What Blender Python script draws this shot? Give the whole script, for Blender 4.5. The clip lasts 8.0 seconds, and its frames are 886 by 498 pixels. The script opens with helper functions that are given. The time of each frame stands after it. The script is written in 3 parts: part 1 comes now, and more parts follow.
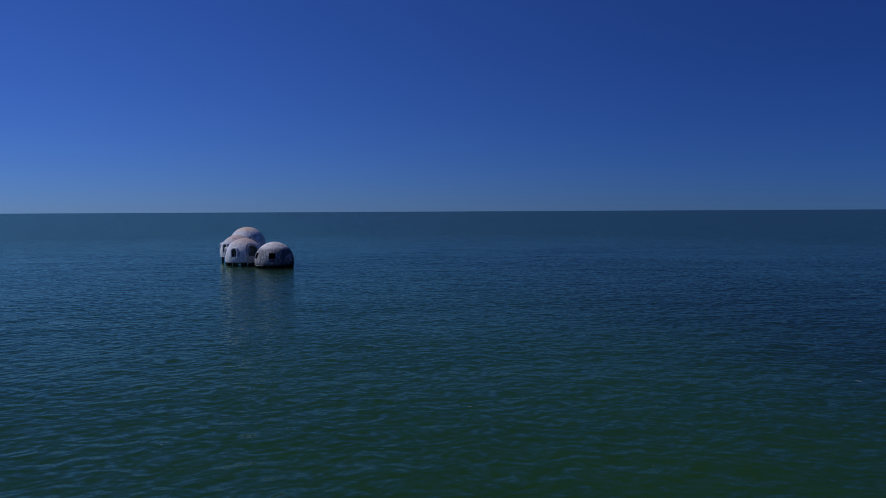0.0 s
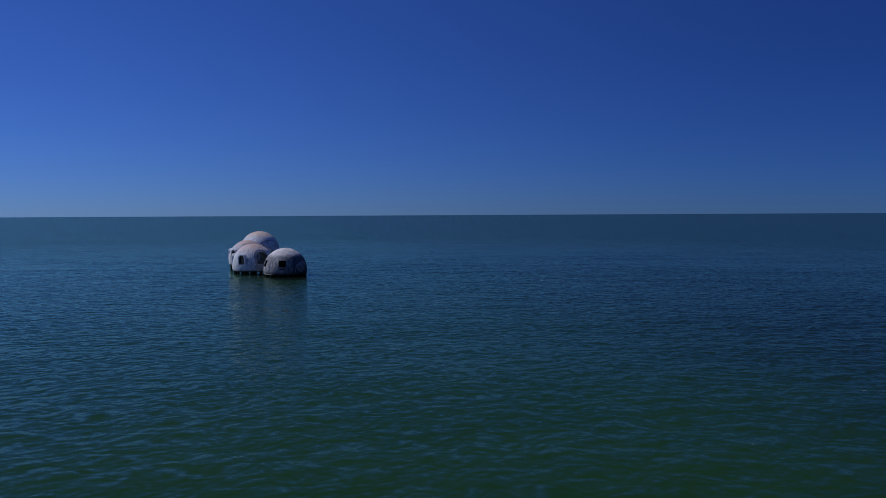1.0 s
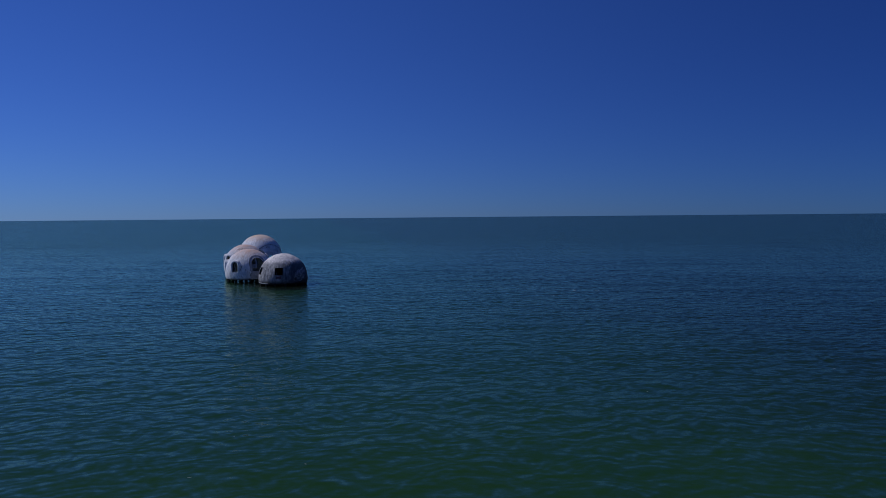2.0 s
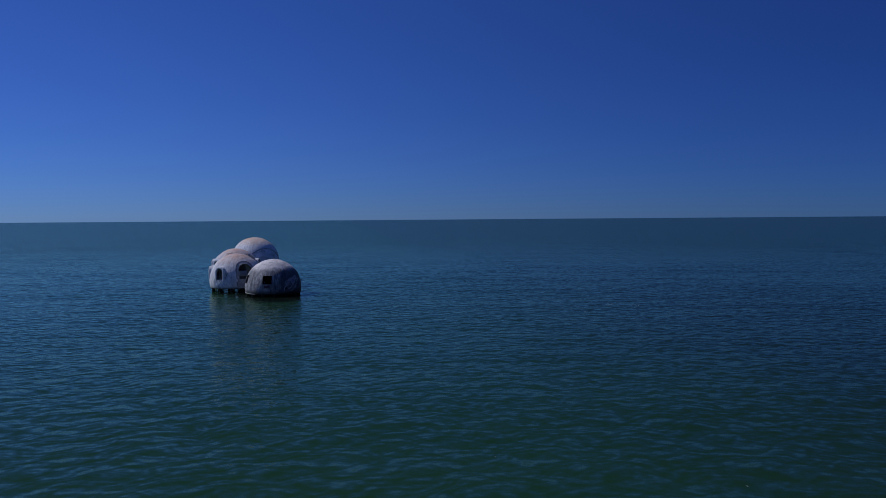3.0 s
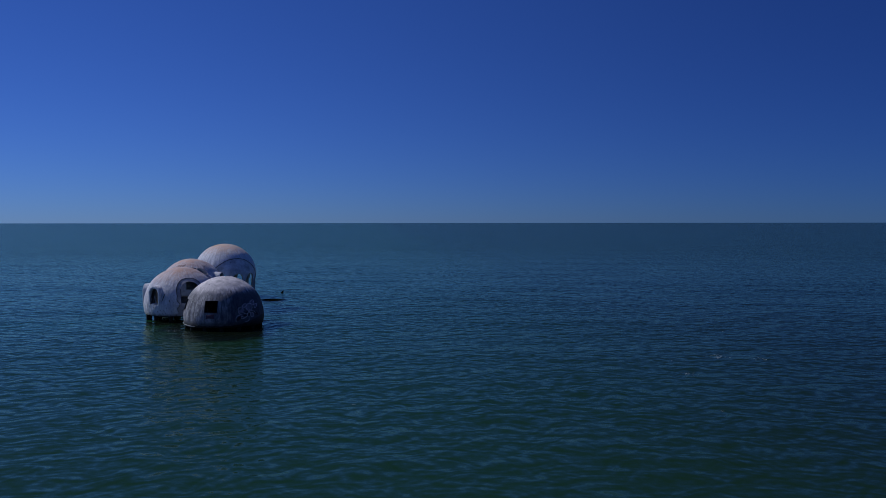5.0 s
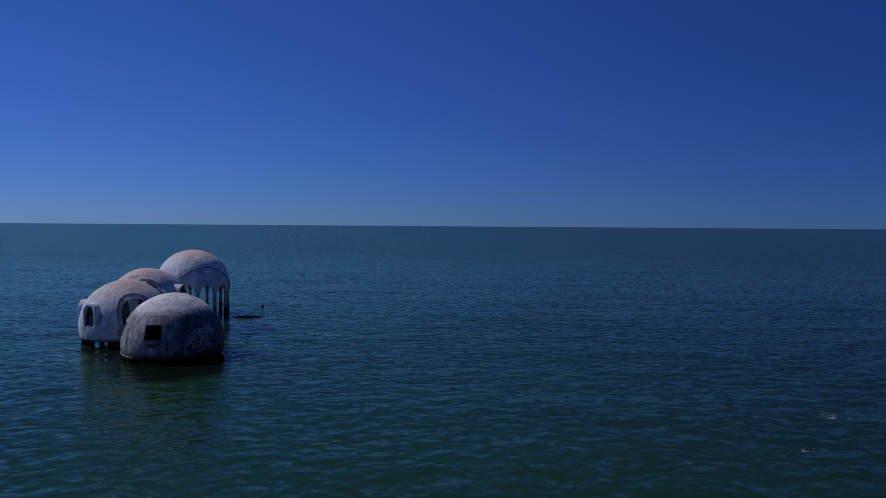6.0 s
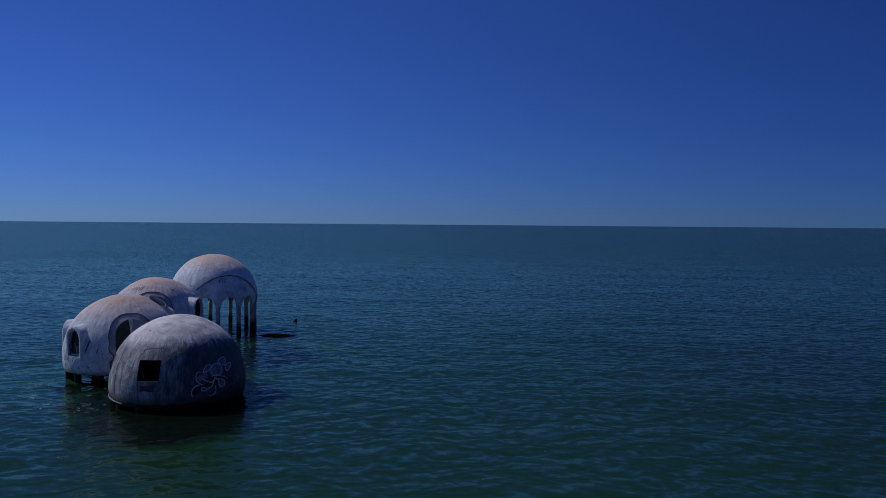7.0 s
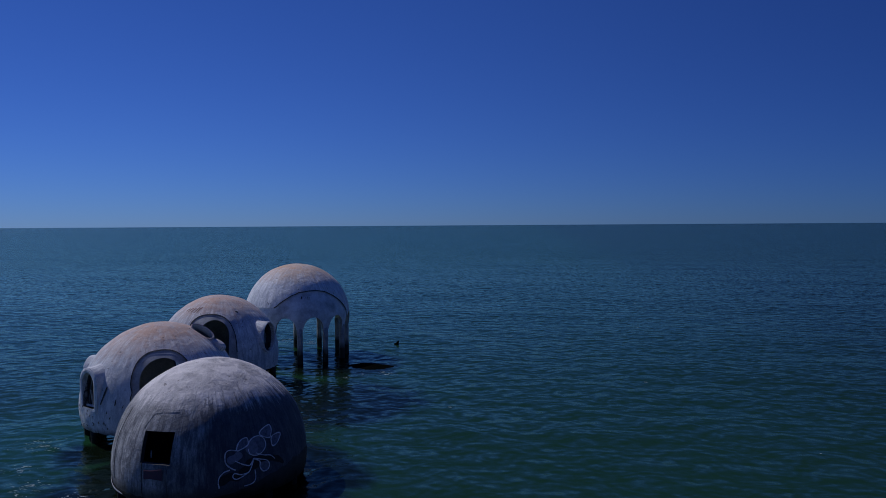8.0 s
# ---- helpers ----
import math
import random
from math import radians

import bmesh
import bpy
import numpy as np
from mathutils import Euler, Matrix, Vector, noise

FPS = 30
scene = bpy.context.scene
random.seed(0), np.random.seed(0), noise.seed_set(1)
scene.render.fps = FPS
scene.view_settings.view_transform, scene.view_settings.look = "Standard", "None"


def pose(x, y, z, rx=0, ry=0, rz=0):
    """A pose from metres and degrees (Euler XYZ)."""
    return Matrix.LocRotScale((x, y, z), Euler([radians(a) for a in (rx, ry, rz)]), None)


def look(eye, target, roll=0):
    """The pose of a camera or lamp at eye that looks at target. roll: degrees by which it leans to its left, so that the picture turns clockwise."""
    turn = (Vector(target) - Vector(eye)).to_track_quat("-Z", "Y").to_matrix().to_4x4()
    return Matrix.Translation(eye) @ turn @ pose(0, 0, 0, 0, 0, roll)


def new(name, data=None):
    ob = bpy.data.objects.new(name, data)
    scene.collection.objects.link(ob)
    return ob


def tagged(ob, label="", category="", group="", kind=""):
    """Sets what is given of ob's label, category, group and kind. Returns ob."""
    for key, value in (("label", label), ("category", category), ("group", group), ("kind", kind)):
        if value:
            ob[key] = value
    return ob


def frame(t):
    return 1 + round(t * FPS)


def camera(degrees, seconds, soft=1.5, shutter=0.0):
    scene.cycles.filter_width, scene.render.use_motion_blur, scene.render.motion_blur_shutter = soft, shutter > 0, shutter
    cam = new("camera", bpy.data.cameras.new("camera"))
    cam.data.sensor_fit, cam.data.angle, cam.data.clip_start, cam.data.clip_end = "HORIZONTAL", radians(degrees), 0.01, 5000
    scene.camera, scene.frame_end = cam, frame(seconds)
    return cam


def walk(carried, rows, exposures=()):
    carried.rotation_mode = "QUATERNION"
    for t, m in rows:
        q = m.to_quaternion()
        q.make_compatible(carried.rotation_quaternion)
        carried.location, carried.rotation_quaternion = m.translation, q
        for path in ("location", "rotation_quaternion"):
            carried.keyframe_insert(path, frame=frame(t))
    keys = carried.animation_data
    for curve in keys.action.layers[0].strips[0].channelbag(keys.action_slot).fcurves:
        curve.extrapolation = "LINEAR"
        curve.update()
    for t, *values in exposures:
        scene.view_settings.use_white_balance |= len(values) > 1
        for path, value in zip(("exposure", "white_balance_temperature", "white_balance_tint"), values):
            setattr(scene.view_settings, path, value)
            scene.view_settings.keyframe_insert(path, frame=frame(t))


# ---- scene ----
cam = camera(62.0, 8.0, soft=0.8)
PATH = [
    (0, (-2.580, 1.623, 11.092), (-2.493, 3.618, 10.986), -0.28),
    (0.5, (-2.035, 9.295, 11.038), (-1.993, 11.292, 10.936), -0.38),
    (1, (-1.541, 16.970, 10.948), (-1.538, 18.967, 10.852), -0.29),
    (1.5, (-1.028, 24.671, 10.851), (-1.058, 26.668, 10.758), -0.42),
    (3, (0.433, 47.995, 10.498), (0.309, 49.989, 10.414), -0.43),
    (3.5, (0.804, 55.698, 10.425), (0.647, 57.690, 10.344), -0.39),
    (4, (0.896, 63.370, 10.364), (0.708, 65.359, 10.285), -0.43),
    (4.5, (0.538, 71.040, 10.342), (0.327, 73.028, 10.264), -0.35),
    (6, (-1.633, 94.242, 10.457), (-1.875, 96.226, 10.391), 0.41),
    (6.3, (-3.071, 98.572, 10.477), (-3.311, 100.557, 10.411), 0.55),
    (6.5, (-4.227, 101.393, 10.495), (-4.469, 103.377, 10.428), 0.58),
    (6.6, (-4.798, 102.822, 10.518), (-5.048, 104.805, 10.450), 0.56),
    (6.8, (-5.922, 105.687, 10.551), (-6.212, 107.665, 10.483), 0.52),
    (7, (-6.999, 108.537, 10.522), (-7.327, 110.509, 10.452), 0.47),
    (7.2, (-8.137, 111.394, 10.502), (-8.510, 113.357, 10.432), 0.32),
    (7.5, (-9.428, 115.879, 10.499), (-9.887, 117.824, 10.430), 0.03),
    (7.7, (-10.129, 118.901, 10.500), (-10.648, 120.832, 10.432), -0.09),
    (8, (-10.920, 123.492, 10.441), (-11.557, 125.387, 10.373), -0.36),
]
walk(cam, [(t, look(eye, target, roll)) for t, eye, target, roll in PATH], exposures=((0.0, -0.44), (4.5, -0.48), (8.0, -0.57)))

# ---- world and sun ----
SUN_DIR = Vector((-0.65, 0.14, 0.75)).normalized()
elev = math.asin(SUN_DIR.z)
azim = math.atan2(SUN_DIR.x, SUN_DIR.y)

world = bpy.data.worlds.new("daylight")
scene.world = world
world.use_nodes = True
wn = world.node_tree.nodes
wl = world.node_tree.links
sky = wn.new("ShaderNodeTexSky")
sky.sky_type = "NISHITA"
sky.sun_disc = False
sky.sun_elevation = elev
sky.sun_rotation = azim
sky.altitude = 0
sky.air_density = 0.8
sky.dust_density = 0.0
sky.ozone_density = 2.0
wn["Background"].inputs["Strength"].default_value = 0.0745
# the clear, deep blue of a dry winter sky
deep = wn.new("ShaderNodeMix")
deep.data_type, deep.blend_type = "RGBA", "MULTIPLY"
deep.inputs[0].default_value = 1.0
deep.inputs[7].default_value = (0.235, 0.470, 1.20, 1)
wl.new(sky.outputs["Color"], deep.inputs[6])
# broad aureole: the sky pales towards the sun and deepens away from it
heading = wn.new("ShaderNodeTexCoord")
sunward = wn.new("ShaderNodeVectorMath")
sunward.operation = "DOT_PRODUCT"
sunward.inputs[1].default_value = SUN_DIR
wl.new(heading.outputs["Generated"], sunward.inputs[0])
aureole = wn.new("ShaderNodeMapRange")
aureole.interpolation_type = "SMOOTHSTEP"
for name, value in (("From Min", -0.30), ("From Max", 0.66), ("To Min", 0.0), ("To Max", 1.0)):
    aureole.inputs[name].default_value = value
wl.new(sunward.outputs["Value"], aureole.inputs["Value"])
glow = wn.new("ShaderNodeMix")
glow.data_type, glow.blend_type = "RGBA", "MIX"
glow.inputs[6].default_value, glow.inputs[7].default_value = (0.36, 0.46, 0.57, 1), (1.06, 1.01, 1.0, 1)
wl.new(aureole.outputs[0], glow.inputs[0])
toned = wn.new("ShaderNodeMix")
toned.data_type, toned.blend_type = "RGBA", "MULTIPLY"
toned.inputs[0].default_value = 1.0
wl.new(deep.outputs[2], toned.inputs[6])
wl.new(glow.outputs[2], toned.inputs[7])
wl.new(toned.outputs[2], wn["Background"].inputs["Color"])

sun_data = bpy.data.lights.new("sun", "SUN")
sun_data.energy = 2.95
sun_data.angle = radians(0.5)
sun_data.color = (0.99, 0.97, 1.02)
sun = new("sun", sun_data)
sun.matrix_world = look((0, 0, 0), tuple(-SUN_DIR))


# ---- materials ----
def material(name):
    m = bpy.data.materials.new(name)
    m.use_nodes = True
    return m, m.node_tree.nodes, m.node_tree.links, m.node_tree.nodes["Principled BSDF"]


def tex_noise(n, l, vec, scale, detail=6.0, rough=0.6, distortion=0.0):
    t = n.new("ShaderNodeTexNoise")
    t.inputs["Scale"].default_value = scale
    t.inputs["Detail"].default_value = detail
    t.inputs["Roughness"].default_value = rough
    t.inputs["Distortion"].default_value = distortion
    l.new(vec, t.inputs["Vector"])
    return t.outputs["Fac"]


def stretch(n, l, vec, sx, sy, sz, rz=0.0):
    m = n.new("ShaderNodeMapping")
    m.inputs["Scale"].default_value = (sx, sy, sz)
    m.inputs["Rotation"].default_value = (0, 0, rz)
    l.new(vec, m.inputs["Vector"])
    return m.outputs["Vector"]


def ramp(n, l, fac, *stops):
    r = n.new("ShaderNodeValToRGB")
    e = r.color_ramp.elements
    while len(e) < len(stops):
        e.new(0.5)
    for k, (pos, col) in enumerate(stops):
        e[k].position = pos
        e[k].color = (col, col, col, 1) if isinstance(col, (int, float)) else (*col, 1)
    l.new(fac, r.inputs["Fac"])
    return r.outputs["Color"]


def mix(n, l, fac, a, b, how="MIX"):
    m = n.new("ShaderNodeMix")
    m.data_type = "RGBA"
    m.blend_type = how
    for sock, val in ((m.inputs[0], fac), (m.inputs[6], a), (m.inputs[7], b)):
        if isinstance(val, (int, float)):
            sock.default_value = val
        elif isinstance(val, tuple):
            sock.default_value = (*val, 1)
        else:
            l.new(val, sock)
    return m.outputs[2]


def calc(n, l, how, a, b=0.0, c=0.0):
    m = n.new("ShaderNodeMath")
    m.operation = how
    for sock, val in zip(m.inputs, (a, b, c)):
        if isinstance(val, (int, float)):
            sock.default_value = val
        else:
            l.new(val, sock)
    return m.outputs[0]


def bump(n, l, height, strength, distance, normal=None):
    b = n.new("ShaderNodeBump")
    b.inputs["Strength"].default_value = strength
    b.inputs["Distance"].default_value = distance
    l.new(height, b.inputs["Height"])
    if normal:
        l.new(normal, b.inputs["Normal"])
    return b.outputs["Normal"]


def stucco(name, base, grime, mildew, tan, crown, crown_col=(0.57, 0.42, 0.34), reach=2.0, full=0.2, drip=0.5, wet=0.44, run=1.0, mould=0.6, lines=0.25, mould_shade_az=None):
    """Weathered dome stucco. mildew: how much grey streaking; tan: rusty guano stain on the crown,
    which fades out some metres below the height crown."""
    m, n, l, bsdf = material(name)
    obj = n.new("ShaderNodeTexCoord").outputs["Object"]
    sep = n.new("ShaderNodeSeparateXYZ")
    l.new(obj, sep.inputs[0])
    big = tex_noise(n, l, obj, 0.45, 5, 0.6, 0.3)
    mid = tex_noise(n, l, obj, 2.2, 7, 0.7)
    fine = tex_noise(n, l, obj, 16.0, 8, 0.7)
    col = mix(n, l, ramp(n, l, big, (0.35, 0.0), (0.68, 1.0)), base, tuple(0.80 * c for c in base))
    # run-down streaks: noise drawn out along the slope
    round_ = n.new("ShaderNodeMath")
    round_.operation = "ARCTAN2"
    l.new(sep.outputs["Y"], round_.inputs[0])
    l.new(sep.outputs["X"], round_.inputs[1])
    comb = n.new("ShaderNodeCombineXYZ")
    l.new(calc(n, l, "MULTIPLY", round_.outputs[0], 3.8), comb.inputs[0])
    l.new(calc(n, l, "MULTIPLY", sep.outputs["Z"], 0.22), comb.inputs[1])
    streak = tex_noise(n, l, comb.outputs[0], 4.0, 8, 0.75)
    streak_mask = ramp(n, l, streak, (wet, 0.0), (wet + 0.13, 1.0))
    blotch = ramp(n, l, mid, (0.40, 0.0), (0.65, 1.0))
    col = mix(n, l, calc(n, l, "MULTIPLY", streak_mask, mildew * run), col, grime)
    col = mix(n, l, calc(n, l, "MULTIPLY", blotch, mildew * 0.55), col, grime)
    patch = ramp(n, l, tex_noise(n, l, stretch(n, l, obj, 1, 1, 0.55), 0.75, 8, 0.68, 0.8), (0.46, 0.0), (0.60, 1.0))
    col = mix(n, l, calc(n, l, "MULTIPLY", patch, mildew * mould), col, grime)
    pale = ramp(n, l, tex_noise(n, l, stretch(n, l, obj, 1, 1, 0.7), 3.1, 9, 0.75, 0.6), (0.52, 0.0), (0.62, 1.0))
    col = mix(n, l, calc(n, l, "MULTIPLY", pale, 0.30), col, tuple(min(0.92, 1.15 * c) for c in base))
    # thin dark runs and pale drips, drawn down the slope
    for shift, low, high, tone, much in ((0.0, 0.555, 0.595, grime, lines), (31.0, 0.61, 0.66, tuple(min(0.9, 1.5 * c) for c in base), 0.55 * lines)):
        thin = n.new("ShaderNodeCombineXYZ")
        l.new(calc(n, l, "MULTIPLY", round_.outputs[0], 15.0), thin.inputs[0])
        l.new(calc(n, l, "ADD", calc(n, l, "MULTIPLY", sep.outputs["Z"], 0.26), shift), thin.inputs[1])
        runs = ramp(n, l, tex_noise(n, l, thin.outputs[0], 3.2, 5, 0.62, 0.15), (low, 0.0), (high, 1.0))
        col = mix(n, l, calc(n, l, "MULTIPLY", runs, much), col, tone)
    if mould_shade_az is not None:
        # black mould plus painted shade on the flank away from the sun, ragged edges
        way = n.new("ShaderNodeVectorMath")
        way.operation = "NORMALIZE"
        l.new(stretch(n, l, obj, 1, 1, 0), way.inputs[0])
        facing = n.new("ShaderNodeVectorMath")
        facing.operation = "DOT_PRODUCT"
        facing.inputs[1].default_value = (math.cos(radians(mould_shade_az)), math.sin(radians(mould_shade_az)), 0)
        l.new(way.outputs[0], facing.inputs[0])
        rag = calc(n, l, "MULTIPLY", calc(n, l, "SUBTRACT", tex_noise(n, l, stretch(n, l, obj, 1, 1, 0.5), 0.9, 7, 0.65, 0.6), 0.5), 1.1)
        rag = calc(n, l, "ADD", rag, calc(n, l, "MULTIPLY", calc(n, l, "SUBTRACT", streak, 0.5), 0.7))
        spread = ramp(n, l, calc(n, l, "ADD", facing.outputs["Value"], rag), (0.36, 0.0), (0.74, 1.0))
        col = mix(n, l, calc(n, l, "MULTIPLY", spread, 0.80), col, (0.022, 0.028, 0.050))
    # rusty tan stain on the crown
    up = n.new("ShaderNodeMapRange")
    up.inputs["From Min"].default_value = crown - reach
    up.inputs["From Max"].default_value = crown - full
    l.new(calc(n, l, "ADD", sep.outputs["Z"], calc(n, l, "ADD", calc(n, l, "MULTIPLY", calc(n, l, "SUBTRACT", mid, 0.5), 3.6 * (1 - drip)), calc(n, l, "MULTIPLY", calc(n, l, "SUBTRACT", streak, 0.5), 3.6 * drip))), up.inputs["Value"])
    broken = ramp(n, l, tex_noise(n, l, obj, 1.3, 6, 0.65, 0.5), (0.36, 0.45), (0.58, 1.0))
    col = mix(n, l, calc(n, l, "MULTIPLY", calc(n, l, "MULTIPLY", up.outputs[0], broken), tan), col, crown_col)
    # wet, weedy tide band at the foot
    foot = n.new("ShaderNodeMapRange")
    foot.inputs["From Min"].default_value = 0.92
    foot.inputs["From Max"].default_value = 0.60
    l.new(calc(n, l, "ADD", sep.outputs["Z"], calc(n, l, "MULTIPLY", calc(n, l, "SUBTRACT", streak, 0.5), 1.0)), foot.inputs["Value"])
    col = mix(n, l, calc(n, l, "MULTIPLY", foot.outputs[0], 0.85), col, (0.035, 0.04, 0.035))
    # chips and pocks
    chip = ramp(n, l, tex_noise(n, l, obj, 5.0, 3, 0.5), (0.67, 0.0), (0.70, 1.0))
    col = mix(n, l, calc(n, l, "MULTIPLY", chip, 0.6), col, (0.12, 0.11, 0.11))
    pock = ramp(n, l, tex_noise(n, l, obj, 9.0, 4, 0.6), (0.68, 0.0), (0.70, 1.0))
    col = mix(n, l, calc(n, l, "MULTIPLY", pock, 0.45), col, (0.16, 0.155, 0.16))
    col = mix(n, l, 0.30, col, ramp(n, l, fine, (0.25, 0.2), (0.75, 0.9)), "OVERLAY")
    l.new(col, bsdf.inputs["Base Color"])
    bsdf.inputs["Roughness"].default_value = 0.88
    nb = bump(n, l, mid, 0.60, 0.16)
    nb = bump(n, l, fine, 0.4, 0.03, nb)
    nb = bump(n, l, streak, 0.25, 0.03, nb)
    l.new(nb, bsdf.inputs["Normal"])
    return m


def rough_concrete(name, base, dark, scale=1.5, wet=0.0, shine=0.5):
    m, n, l, bsdf = material(name)
    obj = n.new("ShaderNodeTexCoord").outputs["Object"]
    big = tex_noise(n, l, obj, scale, 6, 0.65)
    fine = tex_noise(n, l, obj, scale * 10, 7, 0.7)
    col = mix(n, l, ramp(n, l, big, (0.38, 0.0), (0.65, 1.0)), base, dark)
    col = mix(n, l, 0.3, col, ramp(n, l, fine, (0.25, 0.15), (0.75, 0.9)), "OVERLAY")
    l.new(col, bsdf.inputs["Base Color"])
    bsdf.inputs["Roughness"].default_value = 0.85 - wet
    bsdf.inputs["Specular IOR Level"].default_value = shine
    nb = bump(n, l, big, 0.4, 0.08)
    l.new(bump(n, l, fine, 0.5, 0.02, nb), bsdf.inputs["Normal"])
    return m


def tide_concrete(name, base, dark, line):
    """Column concrete, dark with weed below the tide line."""
    m, n, l, bsdf = material(name)
    geo = n.new("ShaderNodeNewGeometry")
    pos = geo.outputs["Position"]
    sep = n.new("ShaderNodeSeparateXYZ")
    l.new(pos, sep.inputs[0])
    big = tex_noise(n, l, pos, 2.0, 6, 0.65)
    fine = tex_noise(n, l, stretch(n, l, pos, 1, 1, 0.3), 14, 7, 0.7)
    col = mix(n, l, ramp(n, l, big, (0.38, 0.0), (0.65, 1.0)), base, tuple(0.6 * c for c in base))
    f = n.new("ShaderNodeMapRange")
    f.inputs["From Min"].default_value = line + 0.35
    f.inputs["From Max"].default_value = line - 0.25
    l.new(calc(n, l, "ADD", sep.outputs["Z"], calc(n, l, "MULTIPLY", calc(n, l, "SUBTRACT", big, 0.5), 1.2)), f.inputs["Value"])
    col = mix(n, l, f.outputs[0], col, dark)
    col = mix(n, l, 0.3, col, ramp(n, l, fine, (0.25, 0.15), (0.75, 0.9)), "OVERLAY")
    l.new(col, bsdf.inputs["Base Color"])
    bsdf.inputs["Roughness"].default_value = 0.75
    bsdf.inputs["Specular IOR Level"].default_value = 0.15
    nb = bump(n, l, big, 0.5, 0.08)
    l.new(bump(n, l, fine, 0.5, 0.02, nb), bsdf.inputs["Normal"])
    return m


def paint(name, col, wear):
    m, n, l, bsdf = material(name)
    obj = n.new("ShaderNodeTexCoord").outputs["Object"]
    w = tex_noise(n, l, obj, 9.0, 6, 0.7)
    c = mix(n, l, ramp(n, l, w, (0.45, 0.0), (0.65, 1.0)), col, wear)
    l.new(c, bsdf.inputs["Base Color"])
    bsdf.inputs["Roughness"].default_value = 0.8
    l.new(bump(n, l, w, 0.3, 0.01), bsdf.inputs["Normal"])
    return m


def sea_water():
    m, n, l, bsdf = material("sea_water")
    pos = n.new("ShaderNodeNewGeometry").outputs["Position"]
    flat = stretch(n, l, pos, 1, 1, 0)
    big = tex_noise(n, l, stretch(n, l, flat, 0.02, 0.035, 1, 0.5), 1.0, 4, 0.55, 0.4)
    mid = tex_noise(n, l, stretch(n, l, flat, 0.10, 0.22, 1, 0.3), 1.0, 4, 0.6, 0.6)
    # sandy shallows give way to deeper water towards the domes
    sep = n.new("ShaderNodeSeparateXYZ")
    l.new(pos, sep.inputs[0])
    deep = n.new("ShaderNodeMapRange")
    deep.inputs["From Min"].default_value = 40.0
    deep.inputs["From Max"].default_value = 135.0
    l.new(calc(n, l, "ADD", sep.outputs["Y"], calc(n, l, "MULTIPLY", calc(n, l, "SUBTRACT", big, 0.5), 90.0)), deep.inputs["Value"])
    col = mix(n, l, deep.outputs[0], (0.0150, 0.0500, 0.0080), (0.0100, 0.0380, 0.0165))
    col = mix(n, l, calc(n, l, "MULTIPLY", ramp(n, l, big, (0.35, 0.0), (0.68, 1.0)), 0.5), col, (0.0100, 0.0410, 0.0130))
    col = mix(n, l, calc(n, l, "MULTIPLY", ramp(n, l, mid, (0.45, 0.0), (0.7, 1.0)), 0.30), col, (0.0085, 0.0380, 0.0140))

    # body colour darkens to olive towards +x, its edge varied by noise
    olive_side = n.new("ShaderNodeMapRange")
    olive_side.interpolation_type = "SMOOTHSTEP"
    for name, value in (("From Min", 16.0), ("From Max", 56.0), ("To Min", 0.0), ("To Max", 0.85)):
        olive_side.inputs[name].default_value = value
    along = calc(n, l, "ADD", sep.outputs["X"], calc(n, l, "MULTIPLY", sep.outputs["Y"], 0.2))
    l.new(calc(n, l, "ADD", along, calc(n, l, "MULTIPLY", calc(n, l, "SUBTRACT", big, 0.5), 26.0)), olive_side.inputs["Value"])
    col = mix(n, l, olive_side.outputs[0], col, (0.0080, 0.0170, 0.0050))

    def near(x, y, r0, r1):
        c = n.new("ShaderNodeCombineXYZ")
        c.inputs[0].default_value, c.inputs[1].default_value = x, y
        d = n.new("ShaderNodeVectorMath")
        d.operation = "DISTANCE"
        l.new(flat, d.inputs[0])
        l.new(c.outputs[0], d.inputs[1])
        r = n.new("ShaderNodeMapRange")
        r.inputs["From Min"].default_value = r1
        r.inputs["From Max"].default_value = r0
        l.new(d.outputs["Value"], r.inputs["Value"])
        return r.outputs[0]

    # shallow green water over the sunken rubble round the domes
    col = mix(n, l, calc(n, l, "MULTIPLY", near(-40.0, 151.5, 2.0, 9.0), 0.6), col, (0.010, 0.060, 0.026))
    for x, y, r1 in ((-46.0, 147.8, 7.0), (-53.5, 146.6, 6.0), (-60.0, 146.0, 5.0)):
        col = mix(n, l, calc(n, l, "MULTIPLY", near(x, y, 1.0, r1), 0.55), col, (0.012, 0.062, 0.030))
    # shadow and dark reflection painted on the water round near dome, below far one
    shade_edge = tex_noise(n, l, stretch(n, l, flat, 0.35, 0.45, 1, 0.4), 1.0, 5, 0.6, 0.8)
    water_shade = calc(n, l, "MAXIMUM", near(-27.2, 144.0, 1.5, 6.5), calc(n, l, "MAXIMUM", near(-29.6, 149.0, 4.0, 7.5), calc(n, l, "MAXIMUM", near(-36.6, 150.2, 0.5, 3.0), calc(n, l, "MAXIMUM", near(-31.5, 162.0, 3.0, 8.0), near(-35.5, 173.0, 2.0, 6.5)))))
    water_shade = ramp(n, l, calc(n, l, "ADD", water_shade, calc(n, l, "MULTIPLY", calc(n, l, "SUBTRACT", shade_edge, 0.5), 1.2)), (0.25, 0.0), (0.60, 1.0))
    col = mix(n, l, calc(n, l, "MULTIPLY", water_shade, 0.93), col, (0.003, 0.005, 0.003))
    # scattered foam where the swell breaks on piles and rubble
    lace = tex_noise(n, l, stretch(n, l, flat, 1.9, 3.6, 1, 0.2), 1.4, 6, 0.66, 1.0)
    where = near(-40.3, 150.4, 0.3, 3.6)
